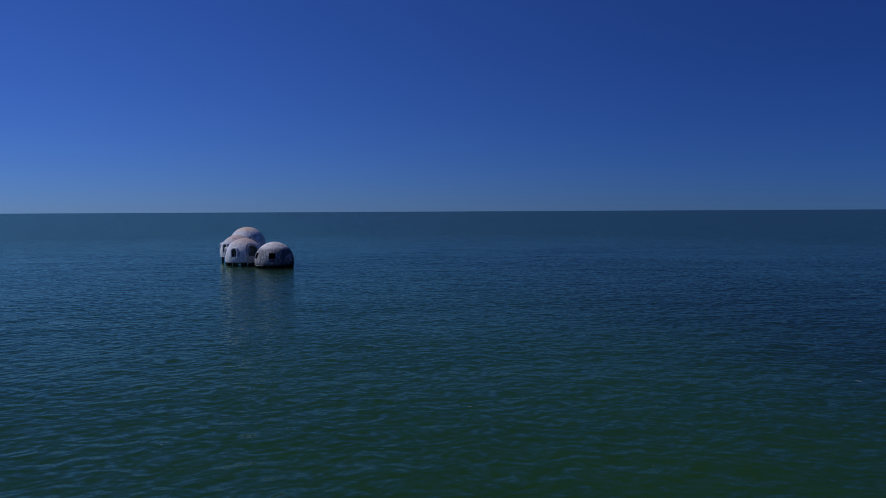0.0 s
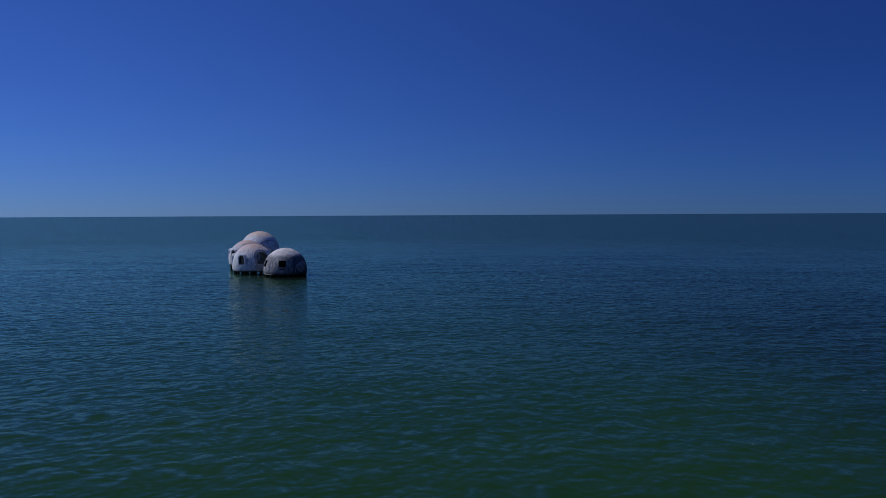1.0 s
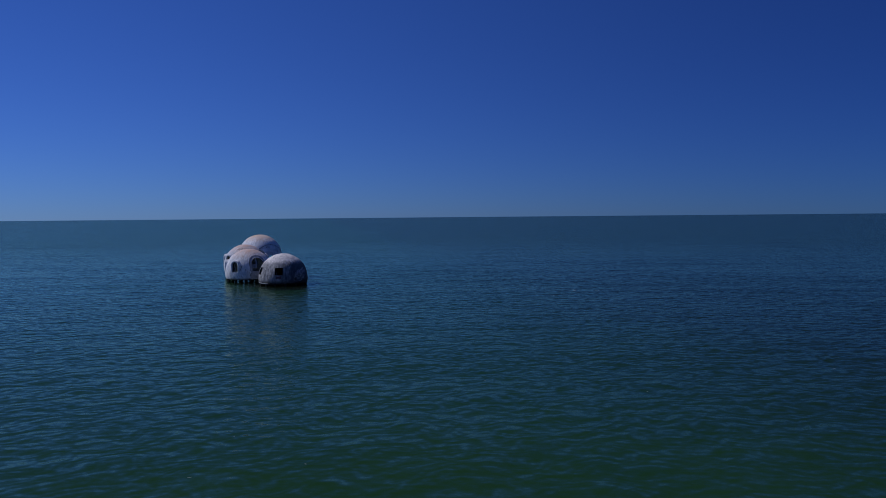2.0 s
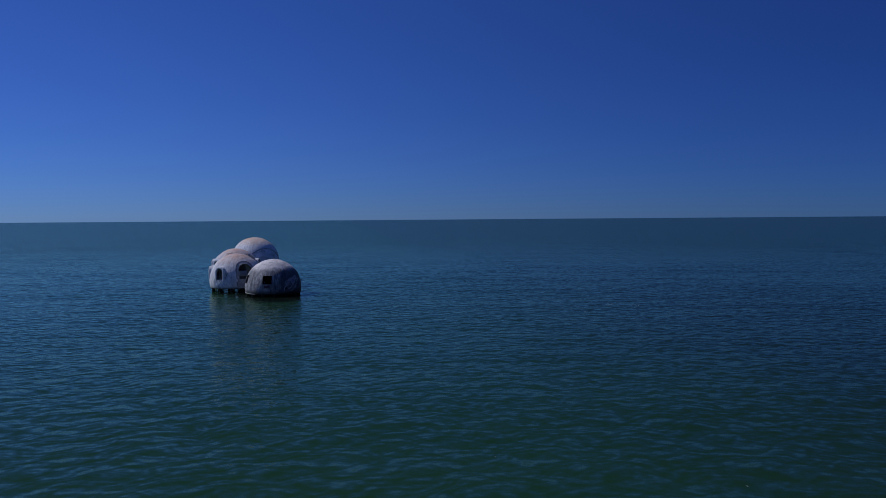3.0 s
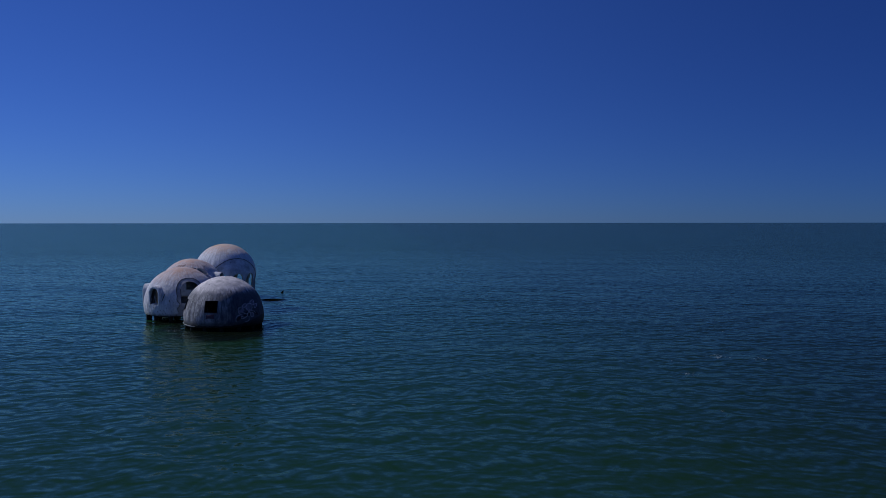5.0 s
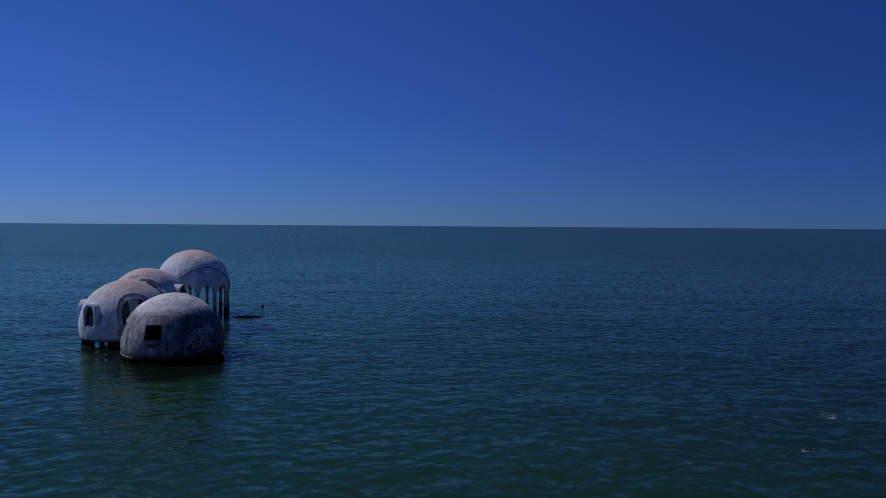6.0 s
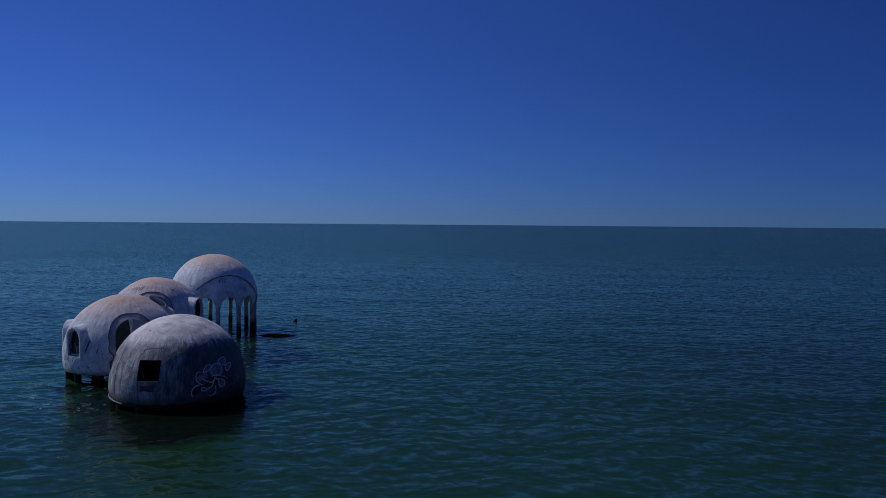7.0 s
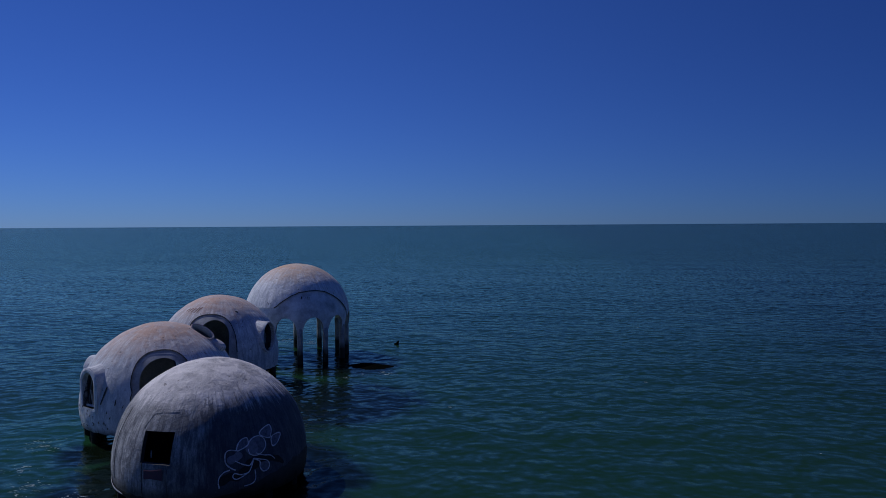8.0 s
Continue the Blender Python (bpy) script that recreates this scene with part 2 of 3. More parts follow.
    for x, y, r0, r1 in ((-38.4, 147.6, 0.2, 2.6), (-33.2, 145.4, 0.3, 2.6), (-31.1, 171.0, 0.5, 1.7), (-33.2, 168.6, 0.1, 2.2),
                         (-45.8, 181.8, 0.8, 2.2), (-42.6, 181.7, 0.8, 2.2), (-40.4, 183.0, 0.6, 1.8), (-36.0, 145.8, 0.2, 3.0), (14.8, 137.2, 0.4, 2.6), (17.8, 136.4, 0.3, 2.0), (11.2, 130.2, 0.2, 1.7), (11.1, 134.8, 0.1, 1.2)):
        where = calc(n, l, "MAXIMUM", where, near(x, y, r0, r1))
    thresh = calc(n, l, "SUBTRACT", 0.80, calc(n, l, "MULTIPLY", where, 0.235))
    foam = n.new("ShaderNodeMapRange")
    foam.inputs["From Min"].default_value = 0.0
    foam.inputs["From Max"].default_value = 0.05
    l.new(calc(n, l, "SUBTRACT", lace, thresh), foam.inputs["Value"])
    foam_mask = calc(n, l, "MULTIPLY", foam.outputs[0], calc(n, l, "GREATER_THAN", where, 0.02))
    # a few flecks of drifting foam on the open water
    fleck = ramp(n, l, tex_noise(n, l, stretch(n, l, flat, 0.8, 1.6, 1, 0.3), 1.0, 3, 0.6, 0.4), (0.752, 0.0), (0.775, 1.0))
    foam_mask = calc(n, l, "MAXIMUM", foam_mask, fleck)
    col = mix(n, l, calc(n, l, "MULTIPLY", foam_mask, 0.65), col, (0.50, 0.58, 0.58))
    # wind ripples over the modelled waves: short crests bent by the gusts, then finer grain, all as slopes
    def vec(how, a, b=None, scale=None):
        v = n.new("ShaderNodeVectorMath")
        v.operation = how
        l.new(a, v.inputs[0])
        if isinstance(b, tuple):
            v.inputs[1].default_value = b
        elif b is not None:
            l.new(b, v.inputs[1])
        if scale is not None:
            if isinstance(scale, float):
                v.inputs["Scale"].default_value = scale
            else:
                l.new(scale, v.inputs["Scale"])
        return v.outputs["Value"] if how == "DOT_PRODUCT" else v.outputs[0]

    def gust(sx, sy, turn, detail):
        t = n.new("ShaderNodeTexNoise")
        t.inputs["Scale"].default_value = 1.0
        t.inputs["Detail"].default_value = detail
        l.new(stretch(n, l, flat, sx, sy, 1, turn), t.inputs["Vector"])
        return vec("SUBTRACT", t.outputs["Color"], (0.5, 0.5, 0.5))

    bent = [vec("ADD", flat, vec("SCALE", gust(0.33, 0.41, turn, 1.0), scale=4.2)) for turn in (0.3, 1.4, 2.3)]
    slope = None
    for k, (lam, turn, steep) in enumerate(((2.10, 98, 0.026), (1.75, 68, 0.024), (1.48, 118, 0.036), (1.27, 84, 0.030), (1.10, 134, 0.036),
                                            (0.95, 56, 0.026), (0.83, 108, 0.034), (0.71, 76, 0.028), (0.60, 126, 0.028))):
        c, d = math.cos(radians(turn)), math.sin(radians(turn))
        f = 2 * math.pi / lam
        w = calc(n, l, "COSINE", vec("DOT_PRODUCT", bent[k % 3], (f * c, f * d, 0.0)), 0.0)
        rise = n.new("ShaderNodeCombineXYZ")
        l.new(calc(n, l, "MULTIPLY", w, -steep * c), rise.inputs[0])
        l.new(calc(n, l, "MULTIPLY", w, -steep * d), rise.inputs[1])
        slope = rise.outputs[0] if slope is None else vec("ADD", slope, rise.outputs[0])
    for sx, sy, turn, steep in ((0.05, 0.16, 0.15, 0.10), (0.018, 0.10, -0.05, 0.07), (1.5, 2.2, -0.40, 0.12), (4.0, 6.0, -0.20, 0.22)):
        slope = vec("ADD", slope, vec("MULTIPLY", gust(sx, sy, turn, 2.0), (steep * 0.5, steep, 0.0)))
    # past the modelled waves the ripples carry their slope as well
    open_sea = n.new("ShaderNodeMapRange")
    open_sea.inputs["To Min"].default_value = 2.2
    open_sea.inputs["To Max"].default_value = 1.0
    l.new(near(-13.0, 116.0, 90.0, 240.0), open_sea.inputs["Value"])
    k = n.new("ShaderNodeVectorMath")
    k.operation = "SCALE"
    l.new(slope, k.inputs[0])
    l.new(open_sea.outputs[0], k.inputs["Scale"])
    s = n.new("ShaderNodeVectorMath")
    l.new(k.outputs[0], s.inputs[0])
    l.new(n.new("ShaderNodeNewGeometry").outputs["Normal"], s.inputs[1])
    u = n.new("ShaderNodeVectorMath")
    u.operation = "NORMALIZE"
    l.new(s.outputs[0], u.inputs[0])
    nb = u.outputs[0]
    # turbid body of the water below a rippled gloss
    body = n.new("ShaderNodeBsdfDiffuse")
    l.new(col, body.inputs["Color"])
    gloss = n.new("ShaderNodeBsdfGlossy")
    gloss.inputs["Color"].default_value = (0.74, 0.93, 0.77, 1)
    gloss.inputs["Roughness"].default_value = 0.14
    l.new(nb, gloss.inputs["Normal"])
    fres = n.new("ShaderNodeFresnel")
    fres.inputs["IOR"].default_value = 1.34
    l.new(nb, fres.inputs["Normal"])
    both = n.new("ShaderNodeMixShader")
    l.new(calc(n, l, "MULTIPLY", calc(n, l, "MULTIPLY", fres.outputs[0], 0.86), calc(n, l, "SUBTRACT", 1.0, calc(n, l, "MULTIPLY", foam_mask, 0.4))), both.inputs[0])
    l.new(body.outputs[0], both.inputs[1])
    l.new(gloss.outputs[0], both.inputs[2])
    out = [x for x in n if x.type == "OUTPUT_MATERIAL"][0]
    l.new(both.outputs[0], out.inputs["Surface"])
    n.remove(bsdf)
    return m


MAT_SEA = sea_water()
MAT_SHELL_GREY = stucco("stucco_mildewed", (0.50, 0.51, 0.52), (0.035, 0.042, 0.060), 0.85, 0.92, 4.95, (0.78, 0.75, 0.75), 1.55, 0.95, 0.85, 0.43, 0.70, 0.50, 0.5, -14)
MAT_SHELL_WHITE = stucco("stucco_white", (0.83, 0.86, 0.90), (0.30, 0.33, 0.39), 0.55, 0.90, 5.5, (0.55, 0.36, 0.28), 1.7, 0.3)
MAT_SHELL_MID = stucco("stucco_weathered", (0.85, 0.88, 0.92), (0.24, 0.28, 0.35), 0.62, 0.92, 6.0, (0.56, 0.36, 0.28), 1.8, 0.3)
MAT_SHELL_FAR = stucco("stucco_far", (0.87, 0.90, 0.94), (0.32, 0.36, 0.42), 0.52, 1.0, 7.45, (0.60, 0.40, 0.28), 1.7)
MAT_INNER = rough_concrete("bare_shell_concrete", (0.78, 0.82, 0.87), (0.36, 0.39, 0.43), 0.8)
MAT_SCAR = rough_concrete("scar_concrete", (0.40, 0.41, 0.43), (0.22, 0.23, 0.25), 1.3)
MAT_LIP = rough_concrete("pale_cement", (0.64, 0.65, 0.66), (0.34, 0.35, 0.36), 2.5)
# interior colour darkened to carry the shade inside the openings
MAT_DARK = rough_concrete("dark_interior_shade", (0.11, 0.11, 0.11), (0.05, 0.05, 0.05), 0.9)
MAT_ROOM = rough_concrete("grey_interior", (0.56, 0.60, 0.58), (0.32, 0.35, 0.34), 0.9)
# dark for chips and cracks; on coat rims and torn edges also painted shade
MAT_EDGE = rough_concrete("dark_edge", (0.07, 0.07, 0.07), (0.04, 0.04, 0.04), 4.0)
MAT_COLUMN = tide_concrete("column_concrete", (0.44, 0.44, 0.43), (0.03, 0.035, 0.03), 0.95)
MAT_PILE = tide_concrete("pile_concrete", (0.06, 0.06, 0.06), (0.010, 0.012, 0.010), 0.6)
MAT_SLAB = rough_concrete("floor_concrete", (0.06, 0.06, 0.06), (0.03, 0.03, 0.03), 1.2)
MAT_PAINT = paint("faded_white_paint", (0.74, 0.70, 0.77), (0.32, 0.31, 0.37))
MAT_FILL = paint("faded_violet_paint", (0.22, 0.20, 0.27), (0.15, 0.15, 0.18))
MAT_PETAL = paint("thin_lilac_paint", (0.17, 0.16, 0.22), (0.06, 0.06, 0.085))
MAT_RED = paint("faded_brown_paint", (0.22, 0.10, 0.08), (0.38, 0.28, 0.22))
MAT_RUBBLE = rough_concrete("wet_weedy_concrete", (0.005, 0.005, 0.005), (0.003, 0.004, 0.003), 1.5, 0.0, 0.0)
MAT_WOOD = rough_concrete("wet_dark_timber", (0.007, 0.007, 0.007), (0.004, 0.004, 0.004), 3.0, 0.0, 0.0)
MAT_BLACK = paint("black_spray_paint", (0.010, 0.010, 0.012), (0.02, 0.02, 0.024))
MAT_MAROON = paint("faded_maroon_paint", (0.09, 0.035, 0.06), (0.05, 0.04, 0.05))


# ---- helpers for parts ----
COAT = 0.04  # unevenness of the coats, metres

def mark_sharp(bm, limit=0.65):
    bm.normal_update()
    for e in bm.edges:
        if len(e.link_faces) == 2 and e.calc_face_angle(0.0) > limit:
            e.smooth = False


def part(name, bm, mats, parent, label="", smooth=False):
    me = bpy.data.meshes.new(name)
    mark_sharp(bm)
    bm.to_mesh(me)
    bm.free()
    for m in mats if isinstance(mats, (list, tuple)) else (mats,):
        me.materials.append(m)
    if smooth:
        for p in me.polygons:
            p.use_smooth = True
    ob = new(name, me)
    ob.parent = parent
    if label:
        ob["label"] = label
    return ob


def thing(name, x, y, z, label, category, group="", kind=""):
    ob = new(name)
    ob.empty_display_size = 0.5
    ob.location = (x, y, z)
    return tagged(ob, label, category, group, kind)


def coat_wobble(d, wobble, seed):
    """How far the hand-laid coat stands off its sphere in the direction d."""
    return wobble * noise.noise(d * 2.3 + Vector((seed, 0, 0))) + 0.4 * wobble * noise.noise(d * 7 + Vector((0, seed, 0)))


def shell_bm(cz, r_in, r_out, zmin, steps=240, rows=40, wobble=0.0, seed=0.0):
    """A dome shell round the z axis, its centre at height cz, open below along zmin(azimuth).
    The faces of the lower edge take the second material."""
    bm = bmesh.new()
    FLOOR = math.asin(max(-0.9, -1.3 / r_out))

    def ring(r, inner):
        cols = []
        for i in range(steps):
            a = 2 * math.pi * i / steps
            low = zmin(math.degrees(a) if a <= math.pi else math.degrees(a) - 360)
            s0 = max(-0.98, min(0.98, (low - cz) / r))
            e0, e1 = math.asin(s0), math.pi / 2 - 0.02
            col, last = [], None
            for j in range(rows + 1):
                e = FLOOR + (e1 - FLOOR) * j / rows
                if e < e0 + 0.35 * (e1 - FLOOR) / rows:
                    e = e0
                if e == e0 and last is not None:
                    col.append(last)
                    continue
                d = Vector((math.cos(e) * math.cos(a), math.cos(e) * math.sin(a), math.sin(e)))
                p = d * (r + coat_wobble(d, wobble, seed))
                v = bm.verts.new((p.x, p.y, p.z + cz))
                last = v if e == e0 else last
                col.append(v)
            cols.append(col)
        for i in range(steps):
            a, b = cols[i], cols[(i + 1) % steps]
            for j in range(rows):
                q = []
                for v in (a[j], b[j], b[j + 1], a[j + 1]):
                    if v not in q:
                        q.append(v)
                if len(q) > 2:
                    f = bm.faces.new(q[::-1] if inner else q)
                    f.smooth, f.material_index = True, 2 if inner else 0
        cap = [c[-1] for c in cols]
        f = bm.faces.new(cap[::-1] if inner else cap)
        f.smooth, f.material_index = True, 2 if inner else 0
        return [c[0] for c in cols]

    out, inn = ring(r_out, False), ring(r_in, True)
    for i in range(steps):
        k = (i + 1) % steps
        f = bm.faces.new((out[k], out[i], inn[i], inn[k]))
        f.material_index = 1
    return bm


def arch_outline(w, z0, z1, n=12, rise=None):
    """An arched opening, (across, up), anticlockwise from its lower left as seen from outside."""
    h = w / 2
    rise = h if rise is None else rise
    pts = [(-h, z0), (h, z0)]
    for k in range(n + 1):
        t = math.pi * k / n
        pts.append((h * math.cos(t), z1 - rise + rise * math.sin(t)))
    return pts


def prism_bm(az, outline, r0, r1):
    """The outline carried along the horizontal way az, from r0 to r1 off the axis."""
    bm = bmesh.new()
    a = radians(az)
    d, s = Vector((math.cos(a), math.sin(a), 0)), Vector((-math.sin(a), math.cos(a), 0))
    ends = [[bm.verts.new(d * r + s * u + Vector((0, 0, z))) for u, z in outline] for r in (r0, r1)]
    n = len(outline)
    for i in range(n):
        k = (i + 1) % n
        bm.faces.new((ends[0][i], ends[0][k], ends[1][k], ends[1][i]))
    bm.faces.new(ends[0][::-1])
    bm.faces.new(ends[1])
    for f in bm.faces:
        f.material_index = 1
    bmesh.ops.recalc_face_normals(bm, faces=bm.faces)
    return bm


def cut(ob, cutters):
    """Takes the cutters' bmeshes out of ob's mesh."""
    made = []
    for bm in cutters:
        me = bpy.data.meshes.new("cutter")
        bm.to_mesh(me)
        bm.free()
        c = new("cutter", me)
        c.parent = ob.parent
        made.append(c)
        mod = ob.modifiers.new("cut", "BOOLEAN")
        mod.operation, mod.solver, mod.object = "DIFFERENCE", "EXACT", c
    bpy.context.view_layer.update()
    dg = bpy.context.evaluated_depsgraph_get()
    me = bpy.data.meshes.new_from_object(ob.evaluated_get(dg))
    ob.modifiers.clear()
    bm = bmesh.new()
    bm.from_mesh(me)
    bmesh.ops.triangulate(bm, faces=[f for f in bm.faces if len(f.verts) > 4])
    mark_sharp(bm)
    bm.to_mesh(me)
    bm.free()
    ob.data = me
    for c in made:
        d = c.data
        bpy.data.objects.remove(c)
        bpy.data.meshes.remove(d)


def hood_bm(az, w, z0, z1, r0, r1, thick=0.26, flare=0.22, inner=None):
    """An arched dormer hood: a tube of arched section, wider where it leaves the dome, rounded at its mouth."""
    bm = bmesh.new()
    a = radians(az)
    d, s = Vector((math.cos(a), math.sin(a), 0)), Vector((-math.sin(a), math.cos(a), 0))
    inner = inner or arch_outline(w, z0, z1, 14)
    zc = (z0 + z1) / 2
    stations = []
    for k in range(7):
        t = k / 6
        stations.append((r0 + (r1 - r0) * t, thick + flare * (1 - t) ** 2, False))
    stations += [(r1 + 0.05, thick * 0.72, False), (r1 + 0.06, thick * 0.35, False), (r1 + 0.03, 0.0, False), (r1 - 0.22, 0.0, False), (r1 - 0.62, 0.0, True)]
    rings = []
    for r, grow, _ in stations:
        row = []
        for u, z in inner:
            g = Vector((u, z - zc))
            hx, hz = w / 2, (z1 - z0) / 2
            u2, z2 = g.x * (hx + grow) / hx, zc + g.y * (hz + grow) / hz
            p = d * r + s * u2 + Vector((0, 0, z2))
            row.append(bm.verts.new(p))
        rings.append(row)
    n = len(inner)
    for i in range(len(rings) - 1):
        for j in range(n):
            k = (j + 1) % n
            f = bm.faces.new((rings[i][j], rings[i][k], rings[i + 1][k], rings[i + 1][j]))
            f.smooth, f.material_index = True, int(stations[i + 1][2])
    bmesh.ops.recalc_face_normals(bm, faces=bm.faces)
    return bm


def round_post_bm(r0, r1, z0, z1, sides=12, rows=8, wobble=0.02, seed=0.0):
    """An upright post, radius r0 below and r1 above, slightly uneven."""
    bm = bmesh.new()
    rings = []
    for j in range(rows + 1):
        t = j / rows
        z, r = z0 + (z1 - z0) * t, r0 + (r1 - r0) * t
        row = []
        for i in range(sides):
            a = 2 * math.pi * i / sides
            k = r + wobble * noise.noise((math.cos(a) * 1.5 + seed, math.sin(a) * 1.5, z * 1.3))
            row.append(bm.verts.new((k * math.cos(a), k * math.sin(a), z)))
        rings.append(row)
    for j in range(rows):
        for i in range(sides):
            k = (i + 1) % sides
            bm.faces.new((rings[j][i], rings[j][k], rings[j + 1][k], rings[j + 1][i])).smooth = True
    bm.faces.new(rings[0][::-1])
    bm.faces.new(rings[-1])
    return bm


def slab_bm(r, z0, z1, steps=64):
    bm = bmesh.new()
    lo = [bm.verts.new((r * math.cos(2 * math.pi * i / steps), r * math.sin(2 * math.pi * i / steps), z0)) for i in range(steps)]
    hi = [bm.verts.new((v.co.x, v.co.y, z1)) for v in lo]
    for i in range(steps):
        k = (i + 1) % steps
        bm.faces.new((lo[i], lo[k], hi[k], hi[i]))
    bm.faces.new(lo[::-1])
    bm.faces.new(hi)
    return bm


def on_dome(az, z, cz, r, seed=0.0):
    """The place on a dome of radius r at an azimuth and a height, on the uneven coat where a seed is given."""
    h = math.sqrt(max(0.0, r * r - (z - cz) ** 2))
    p = Vector((h * math.cos(radians(az)), h * math.sin(radians(az)), z - cz))
    if seed:
        d = p.normalized()
        p = d * (r + coat_wobble(d, COAT, seed))
    return p + Vector((0, 0, cz))


def stroke_bm(points, cz, r, width, closed=False, sub=8, seed=0.0, taper=False):
    """A brushed line on a dome, a raised flat band through (azimuth, height) points, smoothed."""
    n = len(points)
    fine = []
    for i in range(n if closed else n - 1):
        p = [points[(i + k) % n] if closed else points[max(0, min(n - 1, i + k))] for k in (-1, 0, 1, 2)]
        for s in range(sub):
            t = s / sub
            q = []
            for c in (0, 1):
                a0, a1, a2, a3 = (v[c] for v in p)
                q.append(0.5 * (2 * a1 + (a2 - a0) * t + (2 * a0 - 5 * a1 + 4 * a2 - a3) * t * t + (3 * a1 - a0 - 3 * a2 + a3) * t ** 3))
            fine.append(q)
    if not closed:
        fine.append(points[-1])
    bm = bmesh.new()
    m = len(fine)
    rows = []
    for i in range(m):
        a = on_dome(*fine[i], cz, r, seed)
        b = on_dome(*(fine[(i + 1) % m] if closed or i < m - 1 else fine[i]), cz, r, seed)
        c = on_dome(*(fine[i - 1] if closed or i else fine[i]), cz, r, seed)
        nrm = (a - Vector((0, 0, cz))).normalized()
        side = (b - c).cross(nrm).normalized() * width * (0.5 + 0.18 * noise.noise(a * 3))
        if taper:
            side *= math.sqrt(max(0.02, 1 - abs(2 * i / (m - 1) - 1) ** 3))
        rows.append([bm.verts.new(a + side), bm.verts.new(a + side * 0.8 + nrm * 0.012), bm.verts.new(a - side * 0.8 + nrm * 0.012), bm.verts.new(a - side)])
    for i in range(m if closed else m - 1):
        a, b = rows[i], rows[(i + 1) % m]
        for j in range(3):
            bm.faces.new((a[j], b[j], b[j + 1], a[j + 1]))
    bmesh.ops.recalc_face_normals(bm, faces=bm.faces)
    return bm


def smooth_loop(pts, sub=4):
    """A closed outline, rounded through its points."""
    out, n = [], len(pts)
    for i in range(n):
        p = [pts[(i + k) % n] for k in (-1, 0, 1, 2)]
        for s in range(sub):
            t = s / sub
            out.append(tuple(0.5 * (2 * p[1][c] + (p[2][c] - p[0][c]) * t + (2 * p[0][c] - 5 * p[1][c] + 4 * p[2][c] - p[3][c]) * t * t
                                    + (3 * p[1][c] - p[0][c] - 3 * p[2][c] + p[3][c]) * t ** 3) for c in (0, 1)))
    return out


def scar_line(coat, az, outline, cz, r, base, seed, width=0.05):
    """Grime and painted shade along the coat's torn edge, above the dome's foot."""
    pts = []
    for u, z in outline:
        h = math.sqrt(max(0.1, r * r - (z - cz) ** 2))
        if z > base and abs(u) < h:
            pts.append((az + math.degrees(math.asin(u / h)), z))
    part("torn_edge", stroke_bm(pts, cz, r + 0.010, width, False, 3, seed), MAT_EDGE, coat, "grime and painted shade along the torn coat")


def smooth_step(x, a, b):
    t = max(0.0, min(1.0, (x - a) / (b - a)))
    return t * t * (3 - 2 * t)


def ragged(az, amount, seed):
    return amount * (noise.noise((az * 0.11, seed, 0.3)) + 0.6 * noise.noise((az * 0.35, seed, 4.1)))


# ---- the sea ----
def axis(lo, hi, step, far, grow=1.06):
    mid = list(np.arange(lo, hi + step / 2, step))
    left, right, d = [], [], step
    while mid[0] - sum(left) > -far or mid[-1] + sum(right) < far:
        d = d * grow
        if mid[0] - sum(left) > -far:
            left.append(d)
        if mid[-1] + sum(right) < far:
            right.append(d)
    down = mid[0] - np.cumsum(left)
    up = mid[-1] + np.cumsum(right)
    xs = np.concatenate((down[::-1], mid, up))
    return xs, np.gradient(xs)


def build_sea():
    xs, dx = axis(-75.0, 50.0, 0.32, 5600.0)
    ys, dy = axis(28.0, 205.0, 0.32, 5600.0)
    X, Y = np.meshgrid(xs, ys)
    cell = np.maximum(*np.meshgrid(dx, dy))
    rng = np.random.default_rng(7)
    Z = np.zeros_like(X)
    for k in range(80):
        lam = 1.2 * (10.0 / 1.2) ** ((k / 79) ** 1.6)
        a = radians(-72 + rng.normal(0, 42))
        amp = (0.0045 if lam < 4 else 0.0030) * lam / (2 * math.pi)
        fade = np.clip(1.6 - 4.2 * cell / lam, 0, 1)
        kx, ky, ph = 2 * math.pi / lam * math.cos(a), 2 * math.pi / lam * math.sin(a), rng.uniform(0, 6.283)
        Z += amp * fade * np.sin(kx * X + ky * Y + ph)
    ny, nx = X.shape
    me = bpy.data.meshes.new("sea")
    co = np.stack((X, Y, Z), -1).reshape(-1, 3).astype(np.float32)
    i = np.arange((ny - 1) * nx).reshape(ny - 1, nx)[:, :-1].ravel()
    quads = np.stack((i, i + 1, i + 1 + nx, i + nx), -1).astype(np.int32)
    me.vertices.add(len(co))
    me.vertices.foreach_set("co", co.ravel())
    me.loops.add(quads.size)
    me.loops.foreach_set("vertex_index", quads.ravel())
    me.polygons.add(len(quads))
    me.polygons.foreach_set("loop_start", np.arange(0, quads.size, 4, dtype=np.int32))
    me.polygons.foreach_set("use_smooth", np.ones(len(quads), dtype=bool))
    me.update(calc_edges=True)
    me.validate()
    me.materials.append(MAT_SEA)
    ob = new("water", me)
    return tagged(ob, "rippled green-blue sea reaching to the horizon", "sea", kind="structure")


build_sea()


